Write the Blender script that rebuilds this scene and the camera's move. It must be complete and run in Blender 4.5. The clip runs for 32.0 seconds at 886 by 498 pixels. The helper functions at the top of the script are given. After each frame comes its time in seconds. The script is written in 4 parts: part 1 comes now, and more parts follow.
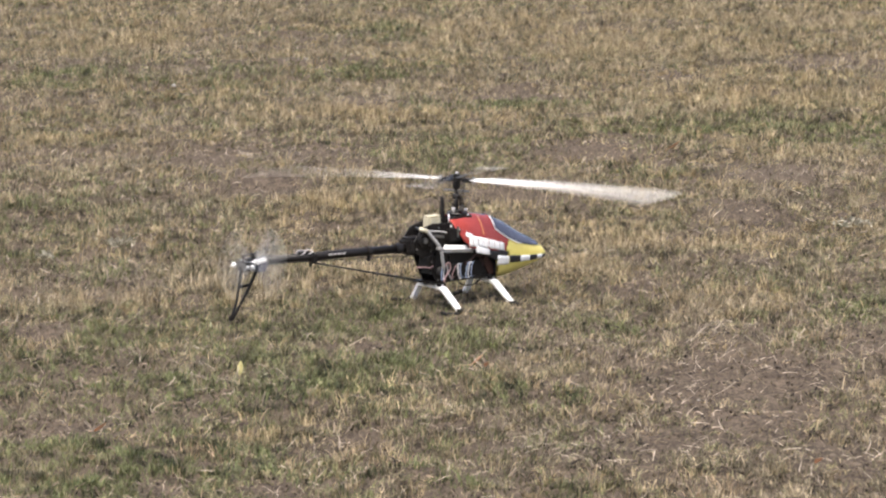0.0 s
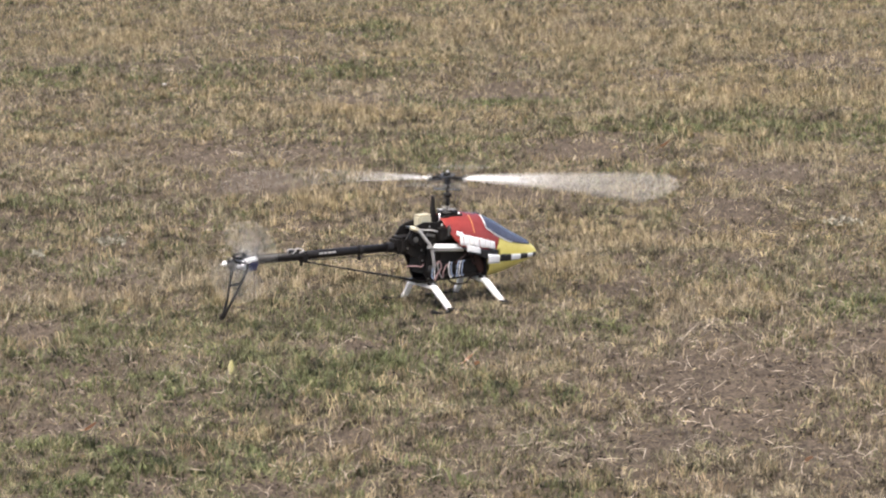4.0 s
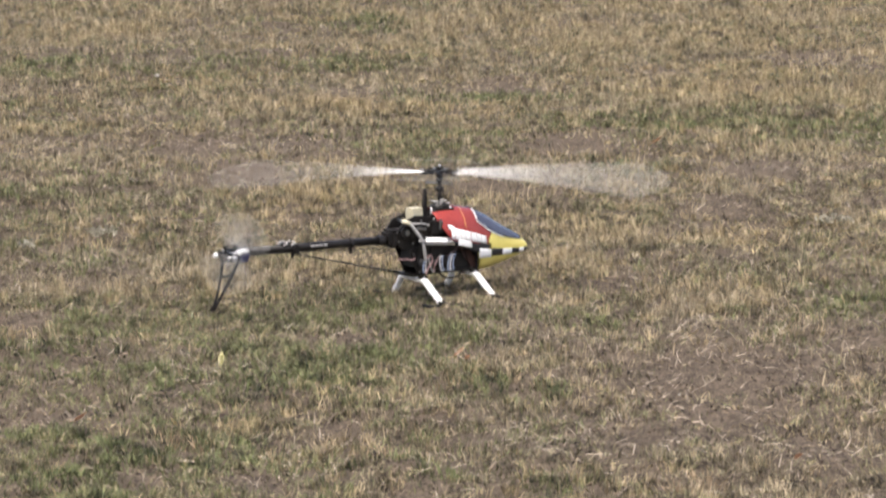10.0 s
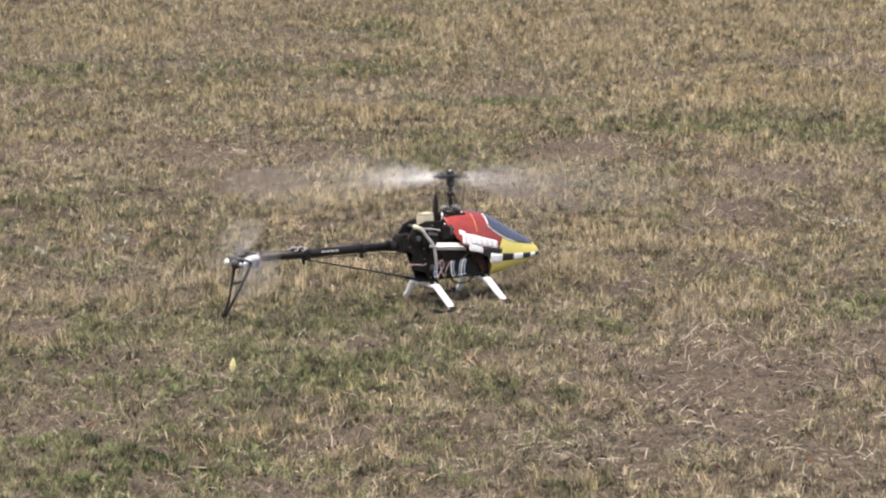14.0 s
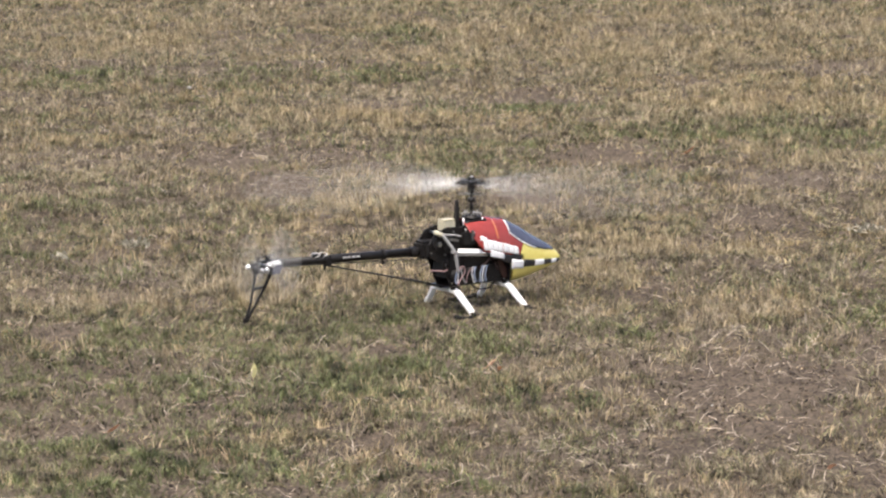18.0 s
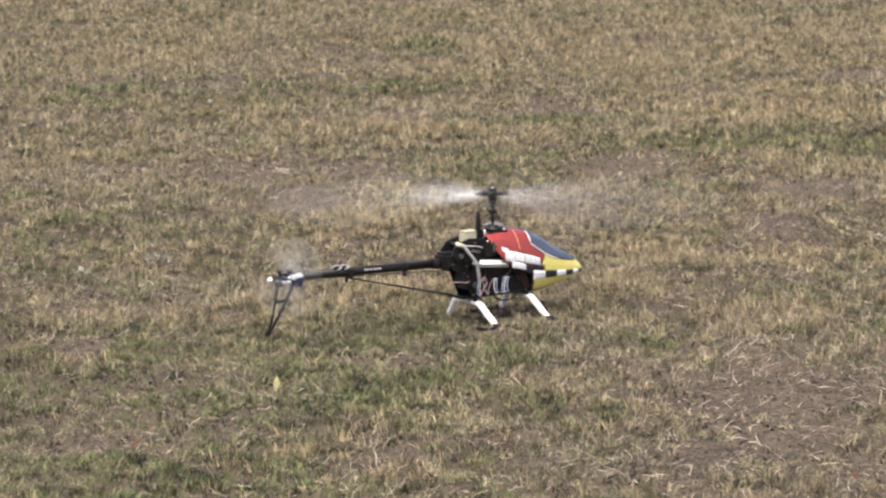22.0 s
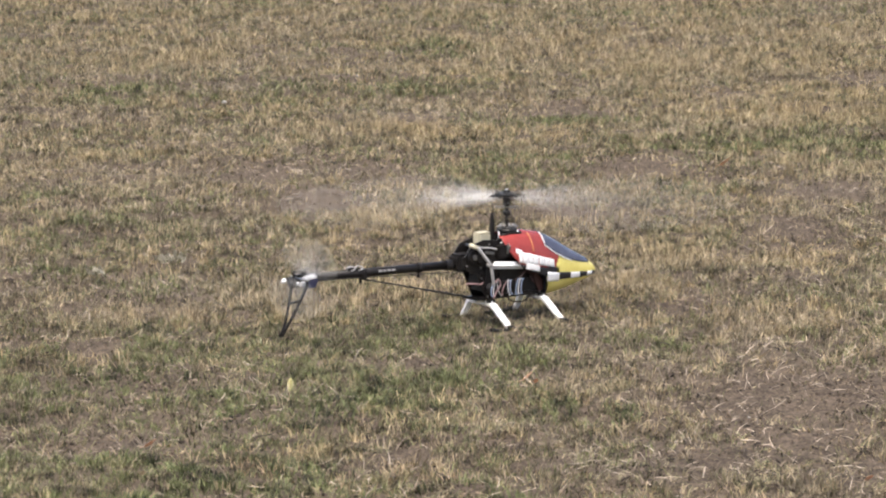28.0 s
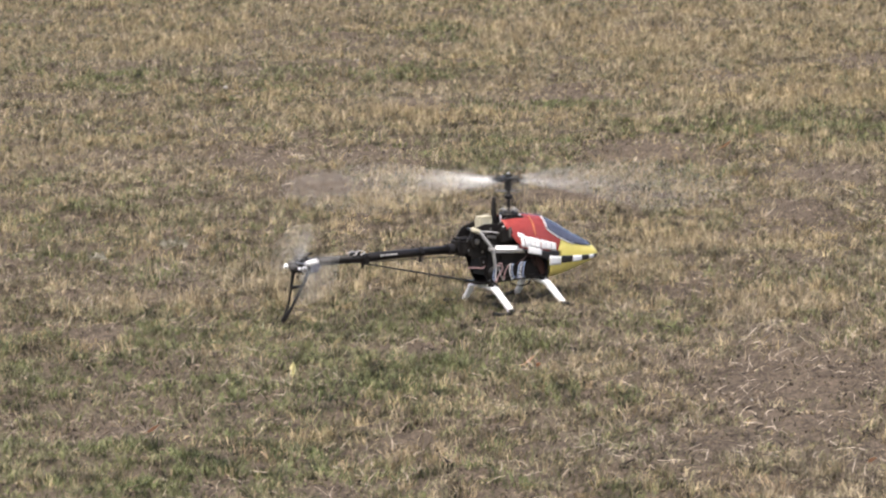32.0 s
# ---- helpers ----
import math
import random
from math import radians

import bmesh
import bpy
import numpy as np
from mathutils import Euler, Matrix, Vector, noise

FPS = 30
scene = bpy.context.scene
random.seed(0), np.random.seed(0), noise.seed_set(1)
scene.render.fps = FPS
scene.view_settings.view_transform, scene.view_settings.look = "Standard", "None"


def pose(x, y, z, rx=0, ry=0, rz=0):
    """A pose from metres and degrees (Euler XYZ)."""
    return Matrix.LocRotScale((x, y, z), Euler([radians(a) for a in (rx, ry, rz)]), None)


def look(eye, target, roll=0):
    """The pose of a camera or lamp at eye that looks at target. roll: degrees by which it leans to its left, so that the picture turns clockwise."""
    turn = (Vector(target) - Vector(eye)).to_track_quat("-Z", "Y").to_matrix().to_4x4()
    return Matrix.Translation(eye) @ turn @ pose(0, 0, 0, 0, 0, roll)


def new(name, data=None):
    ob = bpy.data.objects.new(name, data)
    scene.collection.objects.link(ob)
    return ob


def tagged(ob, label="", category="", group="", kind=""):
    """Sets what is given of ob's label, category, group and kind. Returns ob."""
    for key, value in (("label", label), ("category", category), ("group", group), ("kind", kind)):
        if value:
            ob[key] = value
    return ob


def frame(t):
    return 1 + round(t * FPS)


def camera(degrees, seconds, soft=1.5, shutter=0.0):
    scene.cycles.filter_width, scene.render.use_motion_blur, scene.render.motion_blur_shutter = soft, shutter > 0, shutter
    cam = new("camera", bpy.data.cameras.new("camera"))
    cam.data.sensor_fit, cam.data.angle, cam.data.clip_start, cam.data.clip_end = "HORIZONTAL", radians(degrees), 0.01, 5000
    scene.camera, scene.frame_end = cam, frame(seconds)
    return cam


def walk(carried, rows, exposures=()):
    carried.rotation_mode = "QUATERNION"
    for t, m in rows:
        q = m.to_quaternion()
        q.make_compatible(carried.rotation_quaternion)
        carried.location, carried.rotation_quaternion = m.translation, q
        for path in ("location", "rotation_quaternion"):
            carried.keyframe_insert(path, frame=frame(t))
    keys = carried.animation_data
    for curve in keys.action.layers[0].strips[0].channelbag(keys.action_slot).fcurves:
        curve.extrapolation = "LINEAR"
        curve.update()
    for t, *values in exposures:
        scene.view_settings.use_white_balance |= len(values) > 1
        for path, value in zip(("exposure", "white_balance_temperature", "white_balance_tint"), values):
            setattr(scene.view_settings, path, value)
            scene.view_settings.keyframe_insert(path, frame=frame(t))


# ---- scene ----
# ---- camera: stands still on the field, turns a little in the hand ----
EYE = (0.0, -7.86, 1.47)
TURNS = [
    (0.0, 0.222, -9.476, 0.489),
    (0.5, 0.332, -9.583, 0.320),
    (1.0, 0.321, -9.421, 0.308),
    (1.5, 0.206, -9.241, 0.474),
    (2.0, 0.194, -9.492, 0.327),
    (2.5, -0.111, -9.620, 0.431),
    (3.0, 0.004, -9.503, 0.530),
    (3.5, 0.036, -9.525, 0.586),
    (5.5, -0.052, -9.314, -0.024),
    (6.0, -0.131, -9.278, 0.104),
    (6.5, 0.078, -9.491, 0.105),
    (7.0, 0.095, -9.764, 0.163),
    (7.5, 0.080, -9.712, 0.139),
    (8.0, -0.000, -9.791, 0.014),
    (8.5, 0.164, -9.831, -0.061),
    (9.0, 0.070, -9.773, 0.015),
    (9.5, 0.044, -9.929, 0.138),
    (10.0, -0.066, -9.635, -0.075),
    (10.5, -0.006, -9.307, -0.068),
    (11.0, 0.029, -9.253, -0.120),
    (11.5, 0.152, -9.305, -0.028),
    (12.0, -0.015, -9.370, 0.038),
    (12.5, 0.110, -9.393, 0.172),
    (13.0, 0.292, -9.531, 0.182),
    (13.5, 0.064, -10.067, 0.188),
    (14.0, 0.122, -9.525, 0.215),
    (14.5, 0.011, -9.905, 0.151),
    (16.5, 0.231, -9.801, 0.234),
    (17.0, 0.206, -9.460, 0.209),
    (17.5, 0.388, -9.394, 0.215),
    (18.0, 0.580, -9.398, 0.180),
    (18.5, 0.749, -9.766, 0.400),
    (19.0, 0.507, -9.429, 0.423),
    (19.5, 0.667, -9.373, 0.451),
    (20.0, 0.438, -9.403, 0.495),
    (20.5, 0.613, -9.356, 0.443),
    (21.0, 0.751, -9.193, 0.493),
    (21.5, 1.022, -9.097, 0.515),
    (22.0, 0.951, -9.152, 0.733),
    (22.5, 0.458, -9.135, 0.688),
    (23.0, 0.799, -9.338, 0.860),
    (23.5, 0.817, -9.661, 0.833),
    (24.0, 0.844, -9.431, 0.719),
    (24.5, 0.757, -9.664, 0.497),
    (25.0, 0.928, -9.433, 0.427),
    (25.5, 1.074, -9.451, 0.453),
    (27.5, 1.108, -9.045, 0.605),
    (28.0, 1.269, -9.118, 0.605),
    (28.5, 1.136, -9.087, 0.625),
    (29.0, 1.350, -9.022, 0.671),
    (29.5, 1.166, -9.219, 0.714),
    (30.0, 1.375, -9.234, 0.754),
    (30.5, 1.318, -9.526, 0.549),
    (31.0, 1.692, -9.502, 0.789),
    (31.5, 1.555, -9.633, 0.863),
    (31.7, 1.367, -9.527, 0.875),
    (31.9, 1.300, -9.475, 0.889),
    (32.0, 1.261, -9.451, 0.892)]
cam = camera(18.5, 32.0, soft=2.2, shutter=1.55)
walk(cam, [(t, pose(*EYE, 90 + pitch, roll, yaw)) for t, yaw, pitch, roll in TURNS])

# ---- world, sun, exposure: a bright hazy sky ----
world = bpy.data.worlds.new("sky")
scene.world = world
world.use_nodes = True
wn = world.node_tree
sky = wn.nodes.new("ShaderNodeTexSky")
sky.sky_type, sky.sun_disc = "NISHITA", False
sky.sun_elevation, sky.sun_rotation = radians(69), radians(202.2)
sky.air_density, sky.dust_density, sky.ozone_density = 0.8, 6.0, 0.6
wn.nodes["Background"].inputs["Strength"].default_value = 0.13
wn.links.new(sky.outputs[0], wn.nodes["Background"].inputs["Color"])
sun = new("sun", bpy.data.lights.new("sun", "SUN"))
sun.data.energy, sun.data.angle, sun.data.color = 1.6, radians(45), (1.0, 0.95, 0.87)
sun.matrix_world = look((-0.9, -2.2, 6.2), (0, 0, 0))
scene.view_settings.exposure = 1.20


# ---- materials ----
def material(name, low, high, rough=0.6, metal=0.0, scale=40.0, bump=0.15, coat=0.0, fine=6.0, gloss=0.5):
    """Two-scale mottled paint, plastic, metal or leaf."""
    m = bpy.data.materials.new(name)
    m.use_nodes = True
    t = m.node_tree
    b = t.nodes["Principled BSDF"]
    co = t.nodes.new("ShaderNodeTexCoord")
    big, small = t.nodes.new("ShaderNodeTexNoise"), t.nodes.new("ShaderNodeTexNoise")
    big.inputs["Scale"].default_value, small.inputs["Scale"].default_value = scale, scale * fine
    big.inputs["Detail"].default_value, small.inputs["Detail"].default_value = 3, 2
    for n in (big, small):
        t.links.new(co.outputs["Object"], n.inputs["Vector"])
    add = t.nodes.new("ShaderNodeMath")
    add.operation = "MULTIPLY_ADD"
    add.inputs[1].default_value = 0.4
    t.links.new(small.outputs["Fac"], add.inputs[0])
    sub = t.nodes.new("ShaderNodeMath")
    sub.operation = "MULTIPLY"
    sub.inputs[1].default_value = 0.6
    t.links.new(big.outputs["Fac"], sub.inputs[0])
    t.links.new(sub.outputs[0], add.inputs[2])
    fac = add.outputs[0]
    ramp = t.nodes.new("ShaderNodeValToRGB")
    ramp.color_ramp.elements[0].color, ramp.color_ramp.elements[1].color = (*low, 1), (*high, 1)
    ramp.color_ramp.elements[0].position, ramp.color_ramp.elements[1].position = 0.33, 0.67
    t.links.new(fac, ramp.inputs["Fac"])
    t.links.new(ramp.outputs["Color"], b.inputs["Base Color"])
    b.inputs["Roughness"].default_value, b.inputs["Metallic"].default_value = rough, metal
    b.inputs["Coat Weight"].default_value, b.inputs["Specular IOR Level"].default_value = coat, gloss
    if bump:
        bp = t.nodes.new("ShaderNodeBump")
        bp.inputs["Strength"].default_value, bp.inputs["Distance"].default_value = bump, 0.001
        t.links.new(small.outputs["Fac"], bp.inputs["Height"])
        t.links.new(bp.outputs["Normal"], b.inputs["Normal"])
    return m


RED = material("red_paint", (0.28, 0.036, 0.029), (0.36, 0.055, 0.042), 0.26, coat=0.4, scale=12, bump=0.03)
YELLOW = material("yellow_paint", (0.78, 0.66, 0.16), (0.87, 0.76, 0.24), 0.28, coat=0.4, scale=12, bump=0.03)
WHITE = material("white_paint", (0.84, 0.84, 0.84), (0.91, 0.91, 0.90), 0.35, scale=14, bump=0.03)
BLACK_PAINT = material("black_paint", (0.012, 0.012, 0.014), (0.03, 0.03, 0.033), 0.35, scale=14, bump=0.03)
TINT = material("tinted_windshield", (0.050, 0.052, 0.078), (0.088, 0.090, 0.130), 0.12, coat=0.6, scale=10, bump=0.0)
CARBON = material("carbon_plate", (0.007, 0.006, 0.006), (0.022, 0.020, 0.019), 0.34, scale=90, bump=0.2, gloss=0.35)
TUBE = material("carbon_tube", (0.007, 0.006, 0.006), (0.020, 0.018, 0.017), 0.34, scale=60, bump=0.1, gloss=0.22)
PLASTIC = material("black_plastic", (0.008, 0.007, 0.007), (0.022, 0.020, 0.019), 0.42, scale=60, bump=0.2, gloss=0.28)
RUBBER = material("black_rubber", (0.012, 0.012, 0.012), (0.03, 0.029, 0.028), 0.85, scale=80, bump=0.3, gloss=0.22)
SILVER = material("silver_metal", (0.66, 0.67, 0.70), (0.82, 0.83, 0.86), 0.34, 0.45, scale=50, bump=0.05)
STEEL = material("grey_steel", (0.30, 0.31, 0.32), (0.46, 0.47, 0.48), 0.35, 1.0, scale=60, bump=0.05)
SKID = material("white_plastic", (0.84, 0.84, 0.84), (0.91, 0.91, 0.90), 0.42, scale=30, bump=0.05)
# light seeps through the thin white nylon
SKID.node_tree.nodes["Principled BSDF"].inputs["Subsurface Weight"].default_value = 0.5
SKID.node_tree.nodes["Principled BSDF"].inputs["Subsurface Radius"].default_value = (0.02, 0.02, 0.018)
SKID.node_tree.nodes["Principled BSDF"].inputs["Subsurface Scale"].default_value = 1.0
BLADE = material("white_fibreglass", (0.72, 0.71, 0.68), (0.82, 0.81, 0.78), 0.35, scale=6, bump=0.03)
CREAM = material("cream_plastic", (0.50, 0.46, 0.33), (0.60, 0.56, 0.42), 0.5, scale=40, bump=0.1)
HOSE = material("grey_rubber_hose", (0.33, 0.32, 0.31), (0.49, 0.475, 0.46), 0.5, scale=60, bump=0.1)
MAROON = material("red_brown_shrink_wrap", (0.022, 0.009, 0.008), (0.062, 0.024, 0.018), 0.4, scale=40, bump=0.2)
BLUE = material("blue_anodised", (0.26, 0.33, 0.50), (0.44, 0.52, 0.68), 0.35, 0.2, scale=40, bump=0.05)
NAVY = material("dark_blue_plastic", (0.020, 0.022, 0.055), (0.045, 0.050, 0.11), 0.35, scale=40, bump=0.05)


def two_tone_blade(m, start, end, tone):
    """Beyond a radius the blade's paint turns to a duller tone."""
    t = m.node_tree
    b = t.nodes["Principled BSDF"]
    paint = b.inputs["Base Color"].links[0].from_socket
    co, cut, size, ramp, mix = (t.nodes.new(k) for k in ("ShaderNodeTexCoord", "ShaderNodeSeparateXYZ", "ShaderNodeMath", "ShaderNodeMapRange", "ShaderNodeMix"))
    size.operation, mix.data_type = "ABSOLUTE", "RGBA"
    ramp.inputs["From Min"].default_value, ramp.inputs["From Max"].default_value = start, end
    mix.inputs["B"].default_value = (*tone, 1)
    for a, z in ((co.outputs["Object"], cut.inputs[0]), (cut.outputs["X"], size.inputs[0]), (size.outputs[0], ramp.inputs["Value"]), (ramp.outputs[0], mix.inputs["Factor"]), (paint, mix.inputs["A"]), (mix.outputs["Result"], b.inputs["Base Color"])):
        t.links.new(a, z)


two_tone_blade(BLADE, 0.22, 0.32, (0.53, 0.50, 0.45))
TAIL_BLADE = material("grey_tail_blade", (0.64, 0.63, 0.615), (0.72, 0.71, 0.695), 0.4, scale=20, bump=0.05)
PINK = material("pink_wire", (0.25, 0.15, 0.15), (0.35, 0.23, 0.22), 0.5, scale=60, bump=0.05)
ORANGE = material("orange_paint", (0.62, 0.20, 0.06), (0.74, 0.28, 0.09), 0.32, coat=0.4, scale=12, bump=0.03)


def grass_material(name, low, high, low_2, high_2, rough=0.6, broad=1.6):
    """Plant matter: every blade has its own tone, and stretches of the field change from one pair of tones to the other."""
    m = bpy.data.materials.new(name)
    m.use_nodes = True
    t = m.node_tree
    b = t.nodes["Principled BSDF"]
    co, geo, flat = t.nodes.new("ShaderNodeTexCoord"), t.nodes.new("ShaderNodeNewGeometry"), t.nodes.new("ShaderNodeMapping")
    flat.inputs["Scale"].default_value = (0.62, 0.75, 0.0)
    t.links.new(co.outputs["Object"], flat.inputs["Vector"])

    def fuzz(scale, detail, lo, hi, to_lo, to_hi):
        n, r = t.nodes.new("ShaderNodeTexNoise"), t.nodes.new("ShaderNodeMapRange")
        n.inputs["Scale"].default_value, n.inputs["Detail"].default_value, n.inputs["Roughness"].default_value = scale, detail, 0.65
        t.links.new(flat.outputs["Vector"], n.inputs["Vector"])
        for key, value in (("From Min", lo), ("From Max", hi), ("To Min", to_lo), ("To Max", to_hi)):
            r.inputs[key].default_value = value
        t.links.new(n.outputs["Fac"], r.inputs["Value"])
        return r.outputs[0]

    def sum_of(a, b_, factor=1.0):
        n = t.nodes.new("ShaderNodeMath")
        n.operation = "MULTIPLY_ADD"
        n.inputs[1].default_value = factor
        t.links.new(a, n.inputs[0])
        t.links.new(b_, n.inputs[2])
        return n.outputs[0]

    tone = sum_of(geo.outputs["Random Per Island"], sum_of(sum_of(fuzz(30.0, 1, 0.34, 0.66, -0.22, 0.50), fuzz(80.0, 1, 0.3, 0.7, -0.10, 0.26)), fuzz(6.0, 3, 0.36, 0.64, -0.16, 0.16)), 0.42)
    hue = sum_of(geo.outputs["Random Per Island"], sum_of(fuzz(broad, 4, 0.36, 0.64, -0.3, 0.6), fuzz(13.0, 2, 0.36, 0.64, -0.2, 0.5)), 0.3)
    tones = []
    for lo, hi in ((low, high), (low_2, high_2)):
        ramp = t.nodes.new("ShaderNodeValToRGB")
        ramp.color_ramp.elements[0].color, ramp.color_ramp.elements[1].color = (*lo, 1), (*hi, 1)
        ramp.color_ramp.elements[0].position, ramp.color_ramp.elements[1].position = 0.05, 1.0
        t.links.new(tone, ramp.inputs["Fac"])
        tones.append(ramp.outputs["Color"])
    mix = t.nodes.new("ShaderNodeMix")
    mix.data_type, mix.clamp_factor = "RGBA", True
    t.links.new(hue, mix.inputs["Factor"])
    t.links.new(tones[0], mix.inputs["A"])
    t.links.new(tones[1], mix.inputs["B"])
    t.links.new(mix.outputs["Result"], b.inputs["Base Color"])
    b.inputs["Roughness"].default_value, b.inputs["Specular IOR Level"].default_value = rough, 0.22
    # thin leaves let some light through
    thin, both = t.nodes.new("ShaderNodeBsdfTranslucent"), t.nodes.new("ShaderNodeMixShader")
    t.links.new(mix.outputs["Result"], thin.inputs["Color"])
    both.inputs["Fac"].default_value = 0.10
    t.links.new(b.outputs[0], both.inputs[1])
    t.links.new(thin.outputs[0], both.inputs[2])
    t.links.new(both.outputs[0], t.nodes["Material Output"].inputs["Surface"])
    return m


GREEN_BLADE = grass_material("green_grass_blade", (0.017, 0.023, 0.011), (0.205, 0.232, 0.102), (0.024, 0.028, 0.013), (0.285, 0.298, 0.130), 0.55)
OLIVE_BLADE = grass_material("fading_grass_blade", (0.020, 0.020, 0.010), (0.300, 0.300, 0.146), (0.024, 0.021, 0.014), (0.330, 0.285, 0.185))
DRY_BLADE = grass_material("dry_grass_blade", (0.046, 0.037, 0.020), (0.600, 0.478, 0.280), (0.050, 0.042, 0.029), (0.575, 0.480, 0.338))
GOLD_BLADE = grass_material("golden_dry_grass_blade", (0.052, 0.042, 0.022), (0.490, 0.396, 0.200), (0.046, 0.042, 0.024), (0.430, 0.385, 0.222))
BLOND = grass_material("blond_grass_blade", (0.120, 0.092, 0.050), (0.640, 0.508, 0.292), (0.100, 0.082, 0.056), (0.590, 0.496, 0.345))
THATCH = grass_material("dead_grass_thatch", (0.024, 0.019, 0.012), (0.440, 0.352, 0.218), (0.024, 0.020, 0.013), (0.415, 0.356, 0.245), 0.75)
STRAW = grass_material("bleached_straw", (0.200, 0.160, 0.120), (0.580, 0.490, 0.390), (0.190, 0.162, 0.130), (0.570, 0.495, 0.405))
# the litter's near-black low tones also stand in for shade between the tufts
LITTER = grass_material("brown_leaf_litter", (0.012, 0.009, 0.007), (0.260, 0.200, 0.140), (0.014, 0.011, 0.009), (0.240, 0.200, 0.155), 0.8)
CRUMB = grass_material("soil_crumb", (0.011, 0.008, 0.006), (0.205, 0.155, 0.112), (0.013, 0.010, 0.008), (0.240, 0.192, 0.148), 0.85)
WEED = grass_material("grey_green_leaf", (0.30, 0.285, 0.225), (0.62, 0.595, 0.48), (0.34, 0.325, 0.27), (0.66, 0.63, 0.53), 0.7)
GOLD_TUFT = grass_material("golden_tuft_blade", (0.20, 0.145, 0.085), (0.62, 0.460, 0.280), (0.16, 0.120, 0.085), (0.58, 0.460, 0.320))
RUSTY_LEAF = material("orange_brown_leaf", (0.40, 0.25, 0.16), (0.60, 0.41, 0.29), 0.6, scale=60, bump=0.3, gloss=0.25)
PALE_LEAF = material("bleached_leaf", (0.40, 0.34, 0.24), (0.62, 0.55, 0.42), 0.6, scale=60, bump=0.3, gloss=0.25)
LEAF = material("yellow_leaf", (0.56, 0.51, 0.22), (0.76, 0.72, 0.42), 0.5, scale=60, bump=0.2)
WING = material("pale_yellow_wing", (0.36, 0.42, 0.24), (0.50, 0.55, 0.36), 0.6, scale=160, bump=0.1)
PEBBLE = material("white_pebble", (0.26, 0.25, 0.22), (0.40, 0.385, 0.345), 0.7, scale=80, bump=0.3)


def soil_material():
    """Dark brown soil under thatch: clods, stems and stains."""
    m = bpy.data.materials.new("soil_and_thatch")
    m.use_nodes = True
    t = m.node_tree
    b = t.nodes["Principled BSDF"]
    co = t.nodes.new("ShaderNodeTexCoord")
    outs = []
    for s, d in ((0.9, 4), (26.0, 4), (110.0, 3)):
        n = t.nodes.new("ShaderNodeTexNoise")
        n.inputs["Scale"].default_value, n.inputs["Detail"].default_value = s, d
        t.links.new(co.outputs["Object"], n.inputs["Vector"])
        outs.append(n.outputs["Fac"])
    # the darkest soil tones also carry the shade in the gaps between blades
    cols = (((0.050, 0.039, 0.030), (0.110, 0.087, 0.067)), ((0.015, 0.012, 0.009), (0.147, 0.117, 0.090)), ((0.009, 0.007, 0.006), (0.168, 0.133, 0.101)))
    prev = None
    for o, (lo, hi), w in zip(outs, cols, (1.0, 0.5, 0.45)):
        r = t.nodes.new("ShaderNodeValToRGB")
        r.color_ramp.elements[0].color, r.color_ramp.elements[1].color = (*lo, 1), (*hi, 1)
        r.color_ramp.elements[0].position, r.color_ramp.elements[1].position = 0.36, 0.66
        t.links.new(o, r.inputs["Fac"])
        if prev is None:
            prev = r.outputs["Color"]
        else:
            mx = t.nodes.new("ShaderNodeMix")
            mx.data_type = "RGBA"
            mx.inputs["Factor"].default_value = w
            t.links.new(prev, mx.inputs["A"])
            t.links.new(r.outputs["Color"], mx.inputs["B"])
            prev = mx.outputs["Result"]
    t.links.new(prev, b.inputs["Base Color"])
    b.inputs["Roughness"].default_value, b.inputs["Specular IOR Level"].default_value = 0.95, 0.08
    bp = t.nodes.new("ShaderNodeBump")
    bp.inputs["Strength"].default_value, bp.inputs["Distance"].default_value = 0.7, 0.006
    t.links.new(outs[2], bp.inputs["Height"])
    t.links.new(bp.outputs["Normal"], b.inputs["Normal"])
    return m


SOIL = soil_material()


# ---- the lie of the field ----
def lattice(ix, iy, seed):
    h = np.sin(ix * 127.1 + iy * 311.7 + seed * 74.7) * 43758.5453
    return h - np.floor(h)


def soft_noise(x, y, seed):
    """Smooth value noise, 0 to 1."""
    x, y = np.asarray(x, float), np.asarray(y, float)
    ix, iy = np.floor(x), np.floor(y)
    fx, fy = x - ix, y - iy
    fx, fy = fx * fx * (3 - 2 * fx), fy * fy * (3 - 2 * fy)
    a, b = lattice(ix, iy, seed), lattice(ix + 1, iy, seed)
    c, d = lattice(ix, iy + 1, seed), lattice(ix + 1, iy + 1, seed)
    return (a * (1 - fx) + b * fx) * (1 - fy) + (c * (1 - fx) + d * fx) * fy


def ground_height(x, y):
    h = 0.045 * (soft_noise(x * 0.7, y * 0.7, 1) - 0.5) + 0.030 * (soft_noise(x * 2.6, y * 2.6, 2) - 0.5) + 0.026 * (soft_noise(x * 7, y * 7, 4) - 0.5) + 0.024 * (soft_noise(x * 14, y * 14, 3) - 0.5)
    r = np.hypot(x + 0.1, y)
    return h * np.clip((r - 0.2) / 1.3, 0.10, 1) - 0.004


def field_edge(x, y):
    """1 over the lumpy middle of the field, 0 where it lies level."""
    return np.clip((6.0 - np.abs(x)) / 1.5, 0, 1) * np.clip((18.0 - y) / 1.5, 0, 1) * np.clip((y + 5.0) / 1.2, 0, 1)


